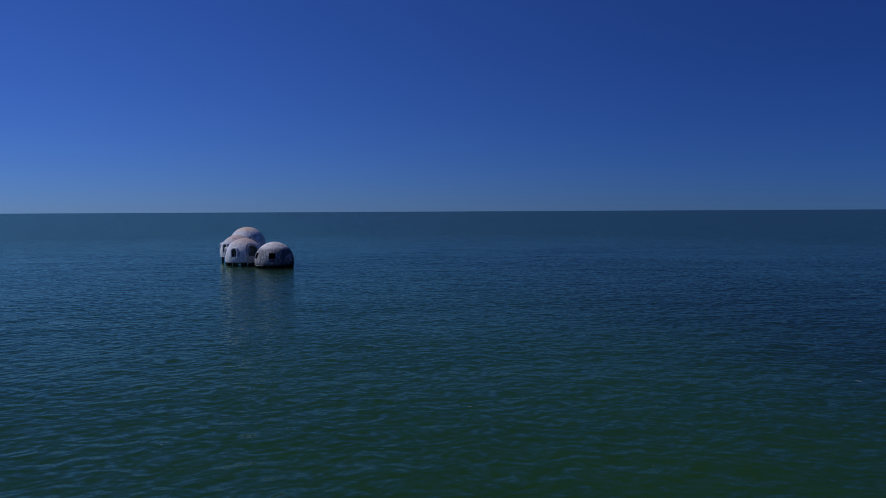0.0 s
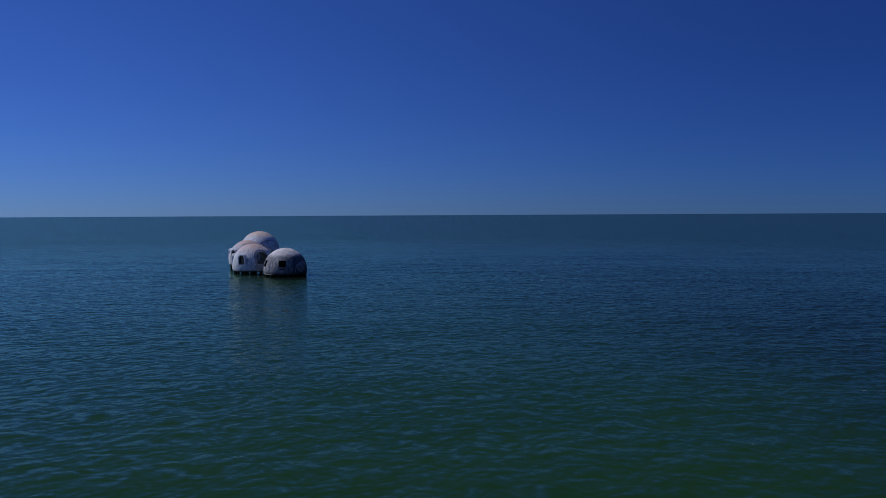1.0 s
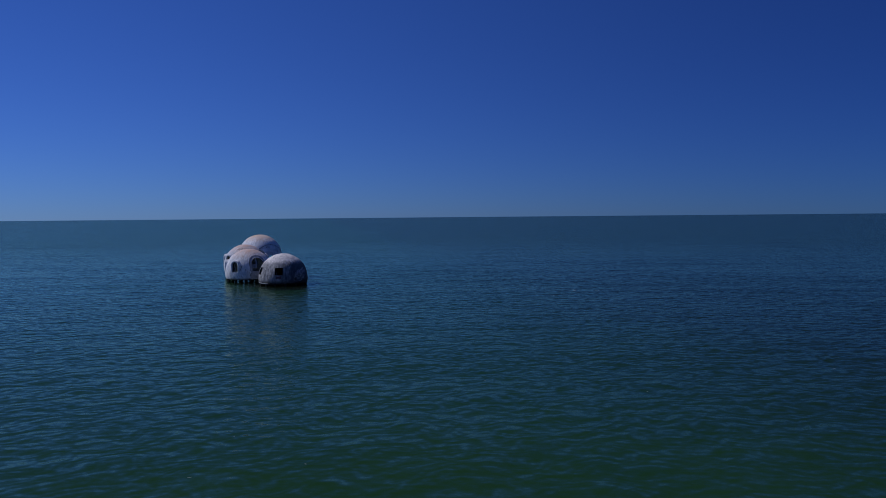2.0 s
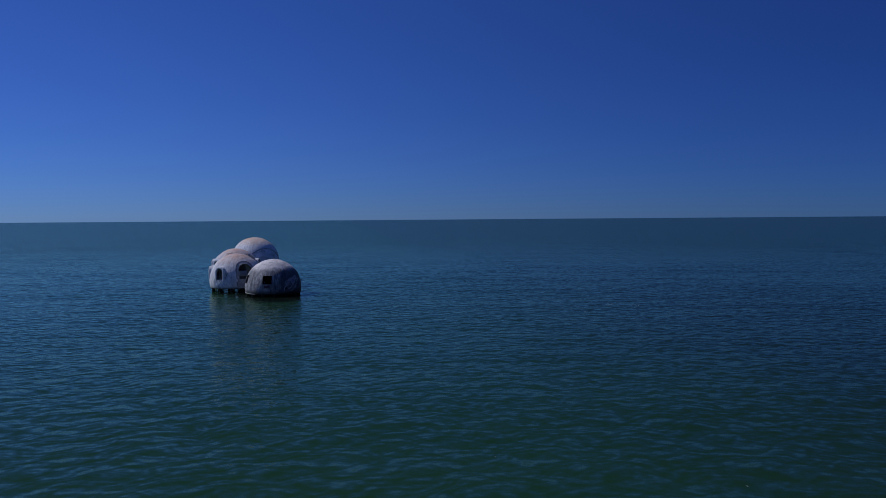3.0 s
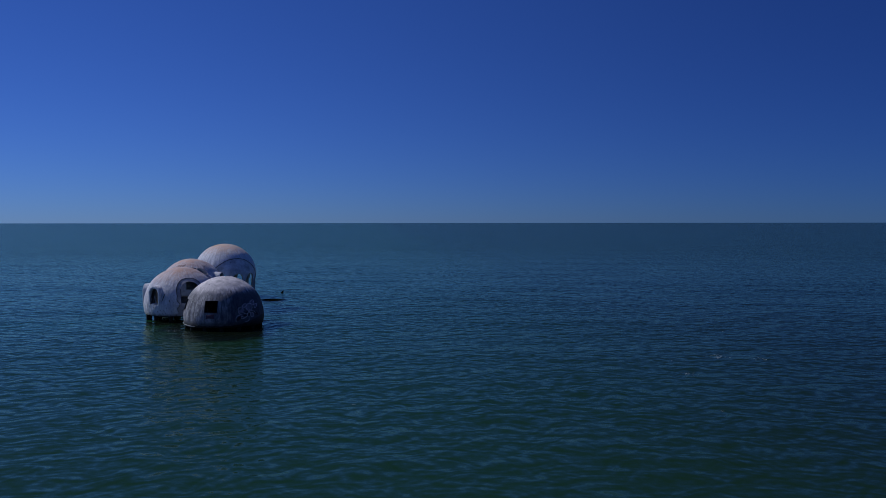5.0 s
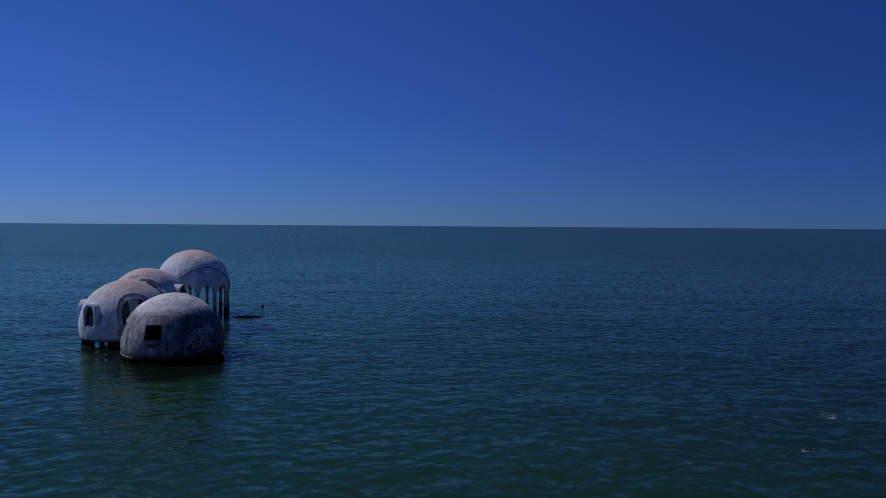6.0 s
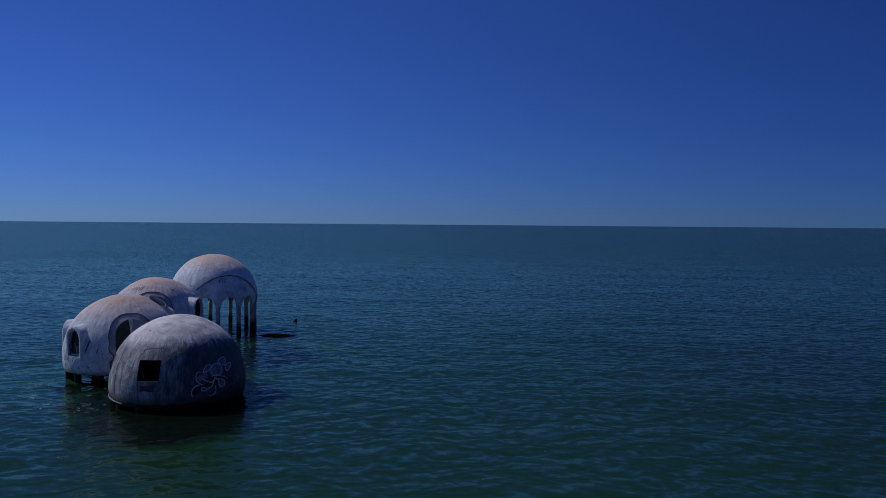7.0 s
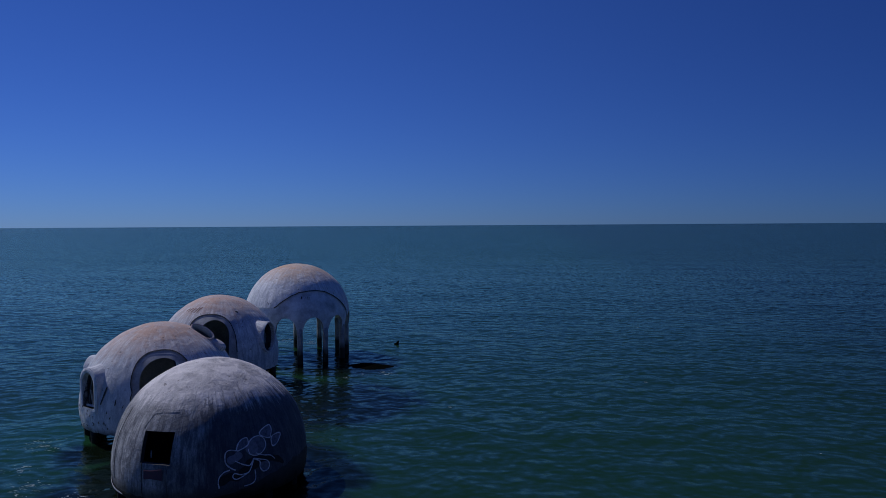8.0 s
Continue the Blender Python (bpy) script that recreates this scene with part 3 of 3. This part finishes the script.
# ---- the domes ----
def ring_of_posts(name, dome, count, first, radius, z0, z1, r, mat):
    meshes = []
    for v in range(3):
        bm = round_post_bm(r * 1.08, r, z0, z1, wobble=0.05, seed=v * 3.7)
        me = bpy.data.meshes.new(name)
        bm.to_mesh(me)
        bm.free()
        me.materials.append(mat)
        meshes.append(me)
    for k in range(count):
        a = radians(first + 360 / count * k)
        ob = new(name, meshes[k % 3])
        ob.location = (radius * math.cos(a), radius * math.sin(a), 0)
        ob.rotation_euler = (0, 0, a + k)
        ob.parent = dome


# near dome: mildewed, square window, graffiti
def near_dome():
    CZ, R, BASE = 1.10, 3.84, 0.38
    dome = thing("dome_ruin", -29.67, 149.10, 0, "grey mildew-streaked concrete dome with square window openings and graffiti", "dome house", "stilted domes")
    win = [(-0.635, 1.75), (0.60, 1.73), (0.60, 2.86), (-0.63, 2.85)]
    cuts = lambda: [prism_bm(-86, win, 2.0, 5.0), prism_bm(-150, win, 2.0, 5.0)]

    above = [(-0.66, 2.88), (0.64, 2.90), (0.60, 3.50), (-0.10, 3.46), (-0.42, 3.40), (-0.62, 3.05)]
    below = [(-0.50, 0.1), (0.58, 0.1), (0.56, 1.76), (-0.48, 1.75)]
    low = lambda az: BASE + ragged(az, 0.05, 1.0)
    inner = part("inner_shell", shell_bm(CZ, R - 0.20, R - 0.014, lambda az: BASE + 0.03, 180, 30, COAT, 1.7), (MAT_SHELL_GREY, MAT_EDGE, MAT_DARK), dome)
    cut(inner, cuts())
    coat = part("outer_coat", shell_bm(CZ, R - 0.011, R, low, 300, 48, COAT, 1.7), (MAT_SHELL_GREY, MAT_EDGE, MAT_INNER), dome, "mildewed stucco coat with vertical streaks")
    cut(coat, cuts() + [prism_bm(-87, above, 2.0, 5.0), prism_bm(-87, below, 2.0, 5.0)])
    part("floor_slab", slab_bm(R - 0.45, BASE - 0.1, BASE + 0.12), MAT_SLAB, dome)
    # black ring added under the shell, standing in for shade in the gap
    part("gap_shade_ring", slab_bm(R - 0.22, -2.0, BASE - 0.14), MAT_RUBBLE, dome, "black ring added for the shaded gap at the waterline")
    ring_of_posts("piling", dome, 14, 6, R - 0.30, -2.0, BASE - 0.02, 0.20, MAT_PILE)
    # graffiti: outlined petals in faded paint
    strokes = [
        [(-19.1, 2.3), (-24.6, 2.46), (-24.4, 2.59), (-20.4, 2.71), (-16.6, 2.74), (-15.8, 2.59), (-17.3, 2.4)],
        [(-17.8, 1.99), (-17.5, 2.28), (-13.8, 2.37), (-9.9, 2.35), (-11.6, 2.17), (-14.6, 2.02)],
        [(-29.0, 1.8), (-33.0, 1.9), (-33.5, 2.2), (-30.8, 2.41), (-26.1, 2.46), (-22.8, 2.31), (-22.5, 2.06), (-25.3, 1.87)],
        [(-33.8, 2.21), (-40.0, 2.08), (-39.7, 2.27), (-37.1, 2.44), (-33.8, 2.48), (-33.1, 2.34)],
        [(-39.4, 2.07), (-44.1, 2.14), (-46.4, 2.08), (-47.1, 1.91), (-46.6, 1.68), (-44.0, 1.5), (-41.6, 1.41)],
        [(-41.7, 1.74), (-37.4, 1.57), (-33.6, 1.49), (-31.3, 1.67), (-33.0, 1.38), (-34.7, 1.24), (-38.6, 1.21), (-42.3, 1.29), (-43.2, 1.16), (-41.4, 1.07), (-38.3, 1.12), (-34.7, 1.24)],
        [(-31.3, 1.71), (-27.2, 1.63), (-22.9, 1.52), (-21.5, 1.35), (-22.8, 1.18), (-25.8, 1.17), (-27.5, 1.34), (-27.6, 1.56)],
        [(-50.5, 0.83), (-51.0, 1.05), (-50.1, 1.25), (-47.7, 1.39), (-44.7, 1.44)],
        [(-30.7, 1.29), (-30.4, 0.96), (-32.4, 0.8), (-37.0, 0.76)],
        [(-29.6, 1.89), (-24.4, 1.74), (-20.3, 1.67), (-17.3, 1.49)],
    ]
    for k, p in enumerate(strokes):
        shut = k in (0, 1, 2, 3, 6)
        part("graffiti_outline", stroke_bm(p, CZ, R + 0.024, 0.042, shut, 8, 1.7), MAT_PAINT, coat, "faded white petal graffiti line")
    fill_loop = lambda pts: smooth_loop([(a * 0.93 + 0.07 * sum(q[0] for q in pts) / len(pts), z * 0.93 + 0.07 * sum(q[1] for q in pts) / len(pts)) for a, z in pts], 4)
    for k in (0, 1, 2, 3, 6):
        ring = fill_loop(strokes[k])
        mid = (sum(a for a, _ in ring) / len(ring), sum(z for _, z in ring) / len(ring))
        bm = bmesh.new()
        hub = bm.verts.new(on_dome(*mid, CZ, R + 0.021, 1.7))
        rims = [[bm.verts.new(on_dome(mid[0] + (a - mid[0]) * f, mid[1] + (z - mid[1]) * f, CZ, R + 0.021, 1.7)) for a, z in ring] for f in (0.5, 1.0)]
        m = len(ring)
        for i in range(m):
            bm.faces.new((hub, rims[0][i], rims[0][(i + 1) % m]))
            bm.faces.new((rims[0][i], rims[1][i], rims[1][(i + 1) % m], rims[0][(i + 1) % m]))
        bmesh.ops.recalc_face_normals(bm, faces=bm.faces)
        part("graffiti_petal", bm, MAT_PETAL, coat, "thin lilac petal of sprayed paint")
    for pts, w in (([(-51, 0.95), (-48, 1.10), (-44, 1.20), (-39, 1.05)], 0.30), ([(-40, 1.30), (-34, 1.40), (-28, 1.45)], 0.22), ([(-36, 1.58), (-30, 1.62), (-22, 1.60), (-15, 1.45), (-11, 1.22)], 0.26)):
        part("graffiti_shadow", stroke_bm(pts, CZ, R + 0.016, w, False, 8, 1.7, True), MAT_BLACK, coat, "black sprayed shading")
    for pts, w in (([(-34.5, 1.95), (-31, 2.10), (-28, 2.15)], 0.42), ([(-46, 1.75), (-41, 1.85), (-38, 2.0)], 0.34), ([(-19, 2.40), (-17, 2.55)], 0.20)):
        part("graffiti_fill", stroke_bm(pts, CZ, R + 0.020, w, False, 8, 1.7, True), MAT_FILL, coat, "thin violet spray fill")
    part("paint_patch", stroke_bm([(-92.5, 1.36), (-87, 1.38), (-81, 1.40)], CZ, R + 0.012, 0.36, False, 8, 1.7), MAT_MAROON, coat, "faded maroon paint below the window")
    # splintered bar left standing in the window
    bm = round_post_bm(0.018, 0.012, 1.84, 2.12, 6, 4, 0.01, 2.0)
    for v in bm.verts:
        v.co += Vector((-0.18, -3.42, 0)) + Vector((0.05, 0, 0)) * (v.co.z - 1.84)
    part("frame_bar", bm, MAT_SCAR, dome, "pale splintered bar of the window frame")
    # hairline cracks round the patched window and seams down the shell
    turn = lambda u, z: (-87 + math.degrees(math.asin(u / math.sqrt(R * R - (z - CZ) ** 2))), z)
    cracks = [[turn(u, z) for u, z in run] for run in ([(-0.50, 1.74), (-0.49, 1.2), (-0.50, 0.6)], [(0.58, 1.72), (0.56, 1.2), (0.57, 0.62)])]
    cracks.append([(-124, 3.4), (-123, 3.0), (-124, 2.3), (-123.5, 1.5), (-124, 0.8)])
    for run in cracks:
        part("crack", stroke_bm(run, CZ, R + 0.002, 0.016, False, 6, 1.7), MAT_EDGE, coat, "dark hairline crack")
    # black weed at the tide line, raised on the unlit flank to paint shade
    bm = bmesh.new()
    rows = []
    for i in range(121):
        az = -180 + 3 * i
        top = 0.50 + 0.78 * smooth_step(az, -58, 4) * smooth_step(-az, -120, -60) + ragged(az * 3, 0.10, 21.0)
        rows.append([bm.verts.new(on_dome(az, 0.30 + (top - 0.30) * j / 4, CZ, R + (0.014 if j < 4 else -0.004), 1.7)) for j in range(5)])
    for p, q in zip(rows, rows[1:]):
        for j in range(4):
            bm.faces.new((p[j], q[j], q[j + 1], p[j + 1])).smooth = True
    bmesh.ops.recalc_face_normals(bm, faces=bm.faces)
    part("weed_shade_band", bm, MAT_PILE, coat, "black weed crust with painted shade along the tide line")
    # cement lip left at the foot
    lip = [(-172, 0.47), (-160, 0.50), (-148, 0.46), (-136, 0.43), (-124, 0.40), (-112, 0.38)]
    part("foot_lip", stroke_bm(lip, CZ, R + 0.035, 0.10, False, 8, 1.7, True), MAT_LIP, coat, "pale broken cement lip")
    return dome


def left_dome():
    CZ, R, BASE, SEED = 1.62, 3.85, 0.62, 5.1
    dome = thing("dome_ruin", -36.83, 154.73, 0, "white stucco dome with hooded arch windows and a torn doorway", "dome house", "stilted domes")
    A, B = -109.5, -168
    win = arch_outline(1.10, 1.80, 3.45)
    door = arch_outline(2.08, 1.95, 4.10, 12)
    cuts = lambda: [prism_bm(A, win, 2.2, 5.0), prism_bm(B, win, 2.2, 5.0), prism_bm(-49, door, 2.0, 5.0),
                    prism_bm(101, door, 2.0, 5.0), oval_cut()]

    # torn tunnel mouth on the shoulder
    ctr, ax = Vector((1.97, 0.83, 4.95)), Vector((0.554, -0.539, 0.631)).normalized()
    along = Vector((0.821, 0.238, -0.519))
    along = (along - ax * along.dot(ax)).normalized()
    across = ax.cross(along)

    def oval(bm, grow, up):
        return [bm.verts.new(ctr + along * (0.60 + grow) * math.cos(t) + across * (0.25 + grow) * math.sin(t) + ax * up)
                for t in (2 * math.pi * i / 32 for i in range(32))]

    def oval_cut():
        bm = bmesh.new()
        lo, hi = oval(bm, -0.02, -0.9), oval(bm, -0.02, 0.9)
        for j in range(32):
            k = (j + 1) % 32
            bm.faces.new((lo[j], lo[k], hi[k], hi[j]))
        bm.faces.new(lo[::-1])
        bm.faces.new(hi)
        bmesh.ops.recalc_face_normals(bm, faces=bm.faces)
        return bm

    scar = [(-1.34, 0.2), (1.34, 0.2), (1.40, 2.4), (1.34, 3.4), (1.14, 4.0), (0.72, 4.36), (0.30, 4.50), (-0.20, 4.50), (-0.72, 4.38), (-1.12, 4.08),
            (-1.38, 3.62), (-1.50, 3.10), (-1.44, 2.72), (-1.52, 2.42), (-1.38, 2.10), (-1.24, 1.95), (-1.30, 1.70), (-1.46, 1.52), (-1.40, 1.10)]
    scar = [(u * 0.95, z - 0.06) for u, z in scar]
    low = lambda az: BASE + ragged(az, 0.06, 3.0)
    inner = part("inner_shell", shell_bm(CZ, R - 0.22, R - 0.032, lambda az: BASE + 0.03, 180, 30, COAT, 5.1), (MAT_SCAR, MAT_EDGE, MAT_ROOM), dome, "bare grey concrete shell")
    cut(inner, cuts())
    coat = part("outer_coat", shell_bm(CZ, R - 0.030, R, low, 300, 48, COAT, 5.1), (MAT_SHELL_WHITE, MAT_EDGE, MAT_INNER), dome, "white stucco coat, tan-stained crown")
    cut(coat, cuts() + [prism_bm(-49, smooth_loop(scar), 1.5, 5.0), prism_bm(101, smooth_loop(scar), 1.5, 5.0)])
    scar_line(coat, -49, scar[1:] + scar[:1], CZ, R, BASE, SEED)
    for az, out in ((A, 3.78), (B, 3.80)):
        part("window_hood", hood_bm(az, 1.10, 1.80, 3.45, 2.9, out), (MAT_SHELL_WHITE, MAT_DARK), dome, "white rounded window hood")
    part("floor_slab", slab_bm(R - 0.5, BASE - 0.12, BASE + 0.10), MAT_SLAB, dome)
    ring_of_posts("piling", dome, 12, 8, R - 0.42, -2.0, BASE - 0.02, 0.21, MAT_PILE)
    bm = bmesh.new()
    rings = [oval(bm, g, u) for g, u in ((0.16, -0.75), (0.11, -0.30), (0.08, 0.0), (0.05, 0.05), (0.0, 0.04), (-0.03, -0.03), (-0.05, -0.40))]
    for i in range(len(rings) - 1):
        for j in range(32):
            k = (j + 1) % 32
            f = bm.faces.new((rings[i][j], rings[i][k], rings[i + 1][k], rings[i + 1][j]))
            f.smooth, f.material_index = True, int(i > 3)
    bmesh.ops.recalc_face_normals(bm, faces=bm.faces)
    part("tunnel_mouth", bm, (MAT_SHELL_WHITE, MAT_ROOM), dome, "torn oval tunnel mouth with pale rim")
    bm = bmesh.new()
    bmesh.ops.create_icosphere(bm, subdivisions=3, radius=1.0)
    for v in bm.verts:
        k = 1 + 0.18 * noise.noise(v.co * 1.7)
        v.co = ctr + along * (1.02 + 0.46 * k * v.co.x) + across * (-0.06 + 0.25 * k * v.co.y) + ax * (-0.26 + 0.27 * k * v.co.z)
    part("tunnel_stump", bm, MAT_SHELL_WHITE, dome, "rounded white stump of the broken tunnel", True)
    # remains of the window frame, fallen aslant in the opening
    a = radians(A)
    d, s = Vector((math.cos(a), math.sin(a), 0)), Vector((-math.sin(a), math.cos(a), 0))
    for u0, z0, u1, z1, w, mat in ((0.16, 3.38, -0.36, 1.82, 0.035, MAT_DARK), (-0.10, 2.62, 0.06, 1.82, 0.03, MAT_SCAR), (-0.47, 1.84, 0.47, 1.86, 0.05, MAT_LIP)):
        bm = bmesh.new()
        p, q = d * 3.62 + s * u0 + Vector((0, 0, z0)), d * 3.58 + s * u1 + Vector((0, 0, z1))
        up = (q - p).normalized()
        side = up.cross(d).normalized()
        ends = [[bm.verts.new(o + side * w * i + d * w * j) for i, j in ((-1, -1), (1, -1), (1, 1), (-1, 1))] for o in (p, q)]
        for i in range(4):
            k = (i + 1) % 4
            bm.faces.new((ends[0][i], ends[0][k], ends[1][k], ends[1][i]))
        bm.faces.new(ends[0][::-1])
        bm.faces.new(ends[1])
        bmesh.ops.recalc_face_normals(bm, faces=bm.faces)
        part("frame_bar", bm, mat, dome, "broken bar of the window frame")
    # long scrape beside the window
    for pts, w in (([(-91.0, 2.90), (-92.2, 2.62), (-93.6, 2.32), (-95.0, 2.05)], 0.085), ([(-82, 2.35), (-82.5, 2.05)], 0.05),
                   ([(-104, 1.15), (-102, 1.08), (-104, 0.98)], 0.045), ([(-86, 1.55), (-87, 1.4)], 0.035), ([(-76, 2.1), (-77, 1.95)], 0.035),
                   ([(-113, 0.95), (-111, 0.88)], 0.04), ([(-92, 1.25), (-92.5, 1.12)], 0.035)):
        part("scrape", stroke_bm(pts, CZ, R + 0.022, w, False, 8, 5.1, True), MAT_EDGE, coat, "dark chipped scrape")
    # pits where the stucco has spalled, thickest towards the foot
    pick = random.Random(12)
    for _ in range(26):
        az, z = pick.uniform(-128, -62), 0.74 + 1.3 * pick.random() ** 2.2
        long = pick.uniform(0.05, 0.15)
        part("pit", stroke_bm([(az, z), (az + pick.uniform(-0.4, 0.4), z - long * 0.5), (az + pick.uniform(-0.5, 0.5), z - long)], CZ, R + 0.022,
                              pick.uniform(0.025, 0.05), False, 3, 5.1, True), MAT_EDGE, coat)
    return dome


def middle_dome():
    CZ, R, BASE, SEED = 2.05, 3.80, 1.15, 9.3
    dome = thing("dome_ruin", -40.40, 164.72, 0, "tan-stained white dome with an arched opening and tubular hood", "dome house", "stilted domes")
    door = arch_outline(1.8, 2.4, 4.55)
    tube = [(0.58 * math.sin(k * math.pi / 12), 3.28 - 0.90 * math.cos(k * math.pi / 12)) for k in range(24)]
    cuts = lambda: [prism_bm(-60, door, 2.0, 5.0), prism_bm(-4, tube, 2.0, 5.0), prism_bm(-124, arch_outline(1.05, 2.2, 3.9), 2.2, 5.0),
                    prism_bm(-182, arch_outline(1.05, 2.2, 3.9), 2.2, 5.0)]

    scar = [(-1.46, 0.8), (1.46, 0.8), (1.56, 2.6), (1.46, 3.5), (1.28, 4.0), (1.0, 4.45), (0.55, 4.78), (0.05, 4.88), (-0.60, 4.84), (-1.10, 4.58),
            (-1.36, 4.15), (-1.52, 3.5), (-1.44, 2.6)]
    low = lambda az: BASE + ragged(az, 0.06, 8.0)
    inner = part("inner_shell", shell_bm(CZ, R - 0.22, R - 0.032, lambda az: BASE + 0.03, 180, 30, COAT, 9.3), (MAT_SCAR, MAT_EDGE, MAT_ROOM), dome, "bare grey concrete shell")
    cut(inner, cuts())
    coat = part("outer_coat", shell_bm(CZ, R - 0.030, R, low, 300, 48, COAT, 9.3), (MAT_SHELL_MID, MAT_EDGE, MAT_INNER), dome, "weathered stucco coat, tan-stained crown")
    cut(coat, cuts() + [prism_bm(-63, smooth_loop(scar), 1.5, 5.0)])
    scar_line(coat, -63, scar[1:] + scar[:1], CZ, R, BASE, SEED)
    part("window_hood", hood_bm(-4, 1.16, 2.38, 4.18, 2.6, 3.92, 0.10, 0.06, tube), (MAT_SHELL_MID, MAT_DARK), dome, "tubular white window hood")
    for az in (-124, -182):
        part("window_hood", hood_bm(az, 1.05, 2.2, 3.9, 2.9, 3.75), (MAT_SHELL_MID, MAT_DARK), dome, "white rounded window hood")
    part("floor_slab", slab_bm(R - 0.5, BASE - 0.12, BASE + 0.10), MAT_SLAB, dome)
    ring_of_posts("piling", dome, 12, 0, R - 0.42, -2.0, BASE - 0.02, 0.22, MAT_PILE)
    # scrawled marks, no longer legible, as plain bars
    for k, (az, z0, z1) in enumerate(((-111, 5.02, 5.18), (-105, 4.98, 5.20), (-99, 4.98, 5.20), (-93, 4.95, 5.25), (-88, 4.98, 5.28))):
        part("scrawl_bar", stroke_bm([(az, z0), (az + 2, (z0 + z1) / 2), (az + 5, z1)], CZ, R + 0.004, 0.07, False, 8, 9.3), MAT_RED, coat)
    part("chip", stroke_bm([(-30, 4.98), (-27, 4.90)], CZ, R + 0.002, 0.12, False, 8, 9.3), MAT_EDGE, coat, "dark chipped hole")
    return dome


def far_dome():
    CZ, R = 3.25, 4.12
    dome = thing("dome_ruin", -40.69, 175.46, 0, "weathered white dome shell raised on tall arched concrete columns", "dome house", "stilted domes")
    first, count = -58, 12

    def scallop(az):
        k = ((az - first) % 30) - 15
        u = R * math.sin(radians(k))
        top, rise, half = 3.48, 0.95, 0.80
        if abs(u) < half:
            return top - rise * (1 - math.sqrt(1 - (u / half) ** 2))
        return top - rise - 0.15

    def coat_low(az):
        d = az + 40
        if -46 < d < 49:
            top = 5.46 - 1.20 * (abs(d) / 45) ** 2.4 if d < 0 else 5.46 - 1.80 * (d / 48) ** 2.2
            return top + ragged(az, 0.05, 11.0)
        if -115 < d <= -46:
            return 4.22 + ragged(az, 0.04, 12.0)
        return scallop(az) + 0.04

    inner = part("inner_shell", shell_bm(CZ, R - 0.26, R - 0.07, scallop, 360, 36, COAT, 13.0), (MAT_INNER, MAT_SCAR, MAT_ROOM), dome, "bare grey shell with arched lower edge")
    coat = part("outer_coat", shell_bm(CZ, R - 0.068, R, coat_low, 360, 48, COAT, 13.0), (MAT_SHELL_FAR, MAT_SCAR, MAT_INNER), dome, "white stucco coat torn along an arch line")
    tear = [(az, coat_low(az)) for az in range(-86, 9, 3)]
    # grime and the shade of the coat's step, drawn as a dark line
    part("torn_edge", stroke_bm(tear, CZ, R + 0.004, 0.08, False, 3, 13.0), MAT_EDGE, coat, "grime and painted shade along the torn coat")
    ring_of_posts("column", dome, count, first, R - 0.28, -2.5, 2.62, 0.20, MAT_COLUMN)
    for az, z, w in ((-55, 5.06, 0.09), (-51, 5.04, 0.035), (-48.5, 5.02, 0.03), (-46.3, 5.0, 0.035)):
        part("chip", stroke_bm([(az, z), (az - 0.6, z - 0.20)], CZ, R - 0.062, w, False, 8, 13.0), MAT_EDGE, inner, "dark chipped hole")
    return dome


near_dome()
left_dome()
middle_dome()
far_dome()


# ---- things in the water ----
def sunken_crown():
    """The crown of a sunken dome that just breaks the surface."""
    ob = thing("sunken_slab", -33.3, 172.9, 0, "dark weedy slab of a sunken dome awash in the sea", "rubble")
    bm = bmesh.new()
    rings = []
    for j in range(9):
        t = j / 8
        row = []
        for i in range(40):
            a = 2 * math.pi * i / 40
            k = 1 + 0.22 * noise.noise((math.cos(a) * 1.4, math.sin(a) * 1.4, 2.0)) + 0.07 * noise.noise((math.cos(a) * 5, math.sin(a) * 5, 7.0))
            r = (1 - t) * k
            x, y = 2.75 * r * math.cos(a), 1.7 * r * math.sin(a)
            z = -0.5 + 0.65 * math.sqrt(max(0, 1 - (1 - t) ** 2)) + 0.05 * noise.noise((x * 1.5, y * 1.5, 3))
            row.append(bm.verts.new((x, y, z)))
        rings.append(row)
    for j in range(8):
        for i in range(40):
            k = (i + 1) % 40
            if j < 7:
                bm.faces.new((rings[j][i], rings[j][k], rings[j + 1][k], rings[j + 1][i])).smooth = True
            else:
                bm.faces.new((rings[j][i], rings[j][k], rings[j + 1][i])).smooth = True
    bm.faces.new(rings[0][::-1])
    part("slab", bm, MAT_RUBBLE, ob)
    return ob


def stump():
    ob = thing("broken_post", -35.05, 182.66, 0, "dark broken timber post leaning out of the sea", "post")
    bm = round_post_bm(0.15, 0.10, -1.2, 0.24, 10, 6, 0.04, 4.0)
    for v in bm.verts:
        if v.co.z > 0.2:
            v.co.z += 0.10 * (v.co.x / 0.16 + 0.4)
        v.co.x += 0.12 * v.co.z
    part("shaft", bm, MAT_WOOD, ob)
    bm = bmesh.new()
    bmesh.ops.create_icosphere(bm, subdivisions=2, radius=0.2)
    for v in bm.verts:
        v.co = Vector((v.co.x * 1.2 - 0.1, v.co.y * 0.8, v.co.z * 0.5 + 0.02)) * (1 + 0.2 * noise.noise(v.co * 4))
    part("weed_clump", bm, MAT_RUBBLE, ob, "dark weed round the post", True)
    return ob


sunken_crown()
stump()
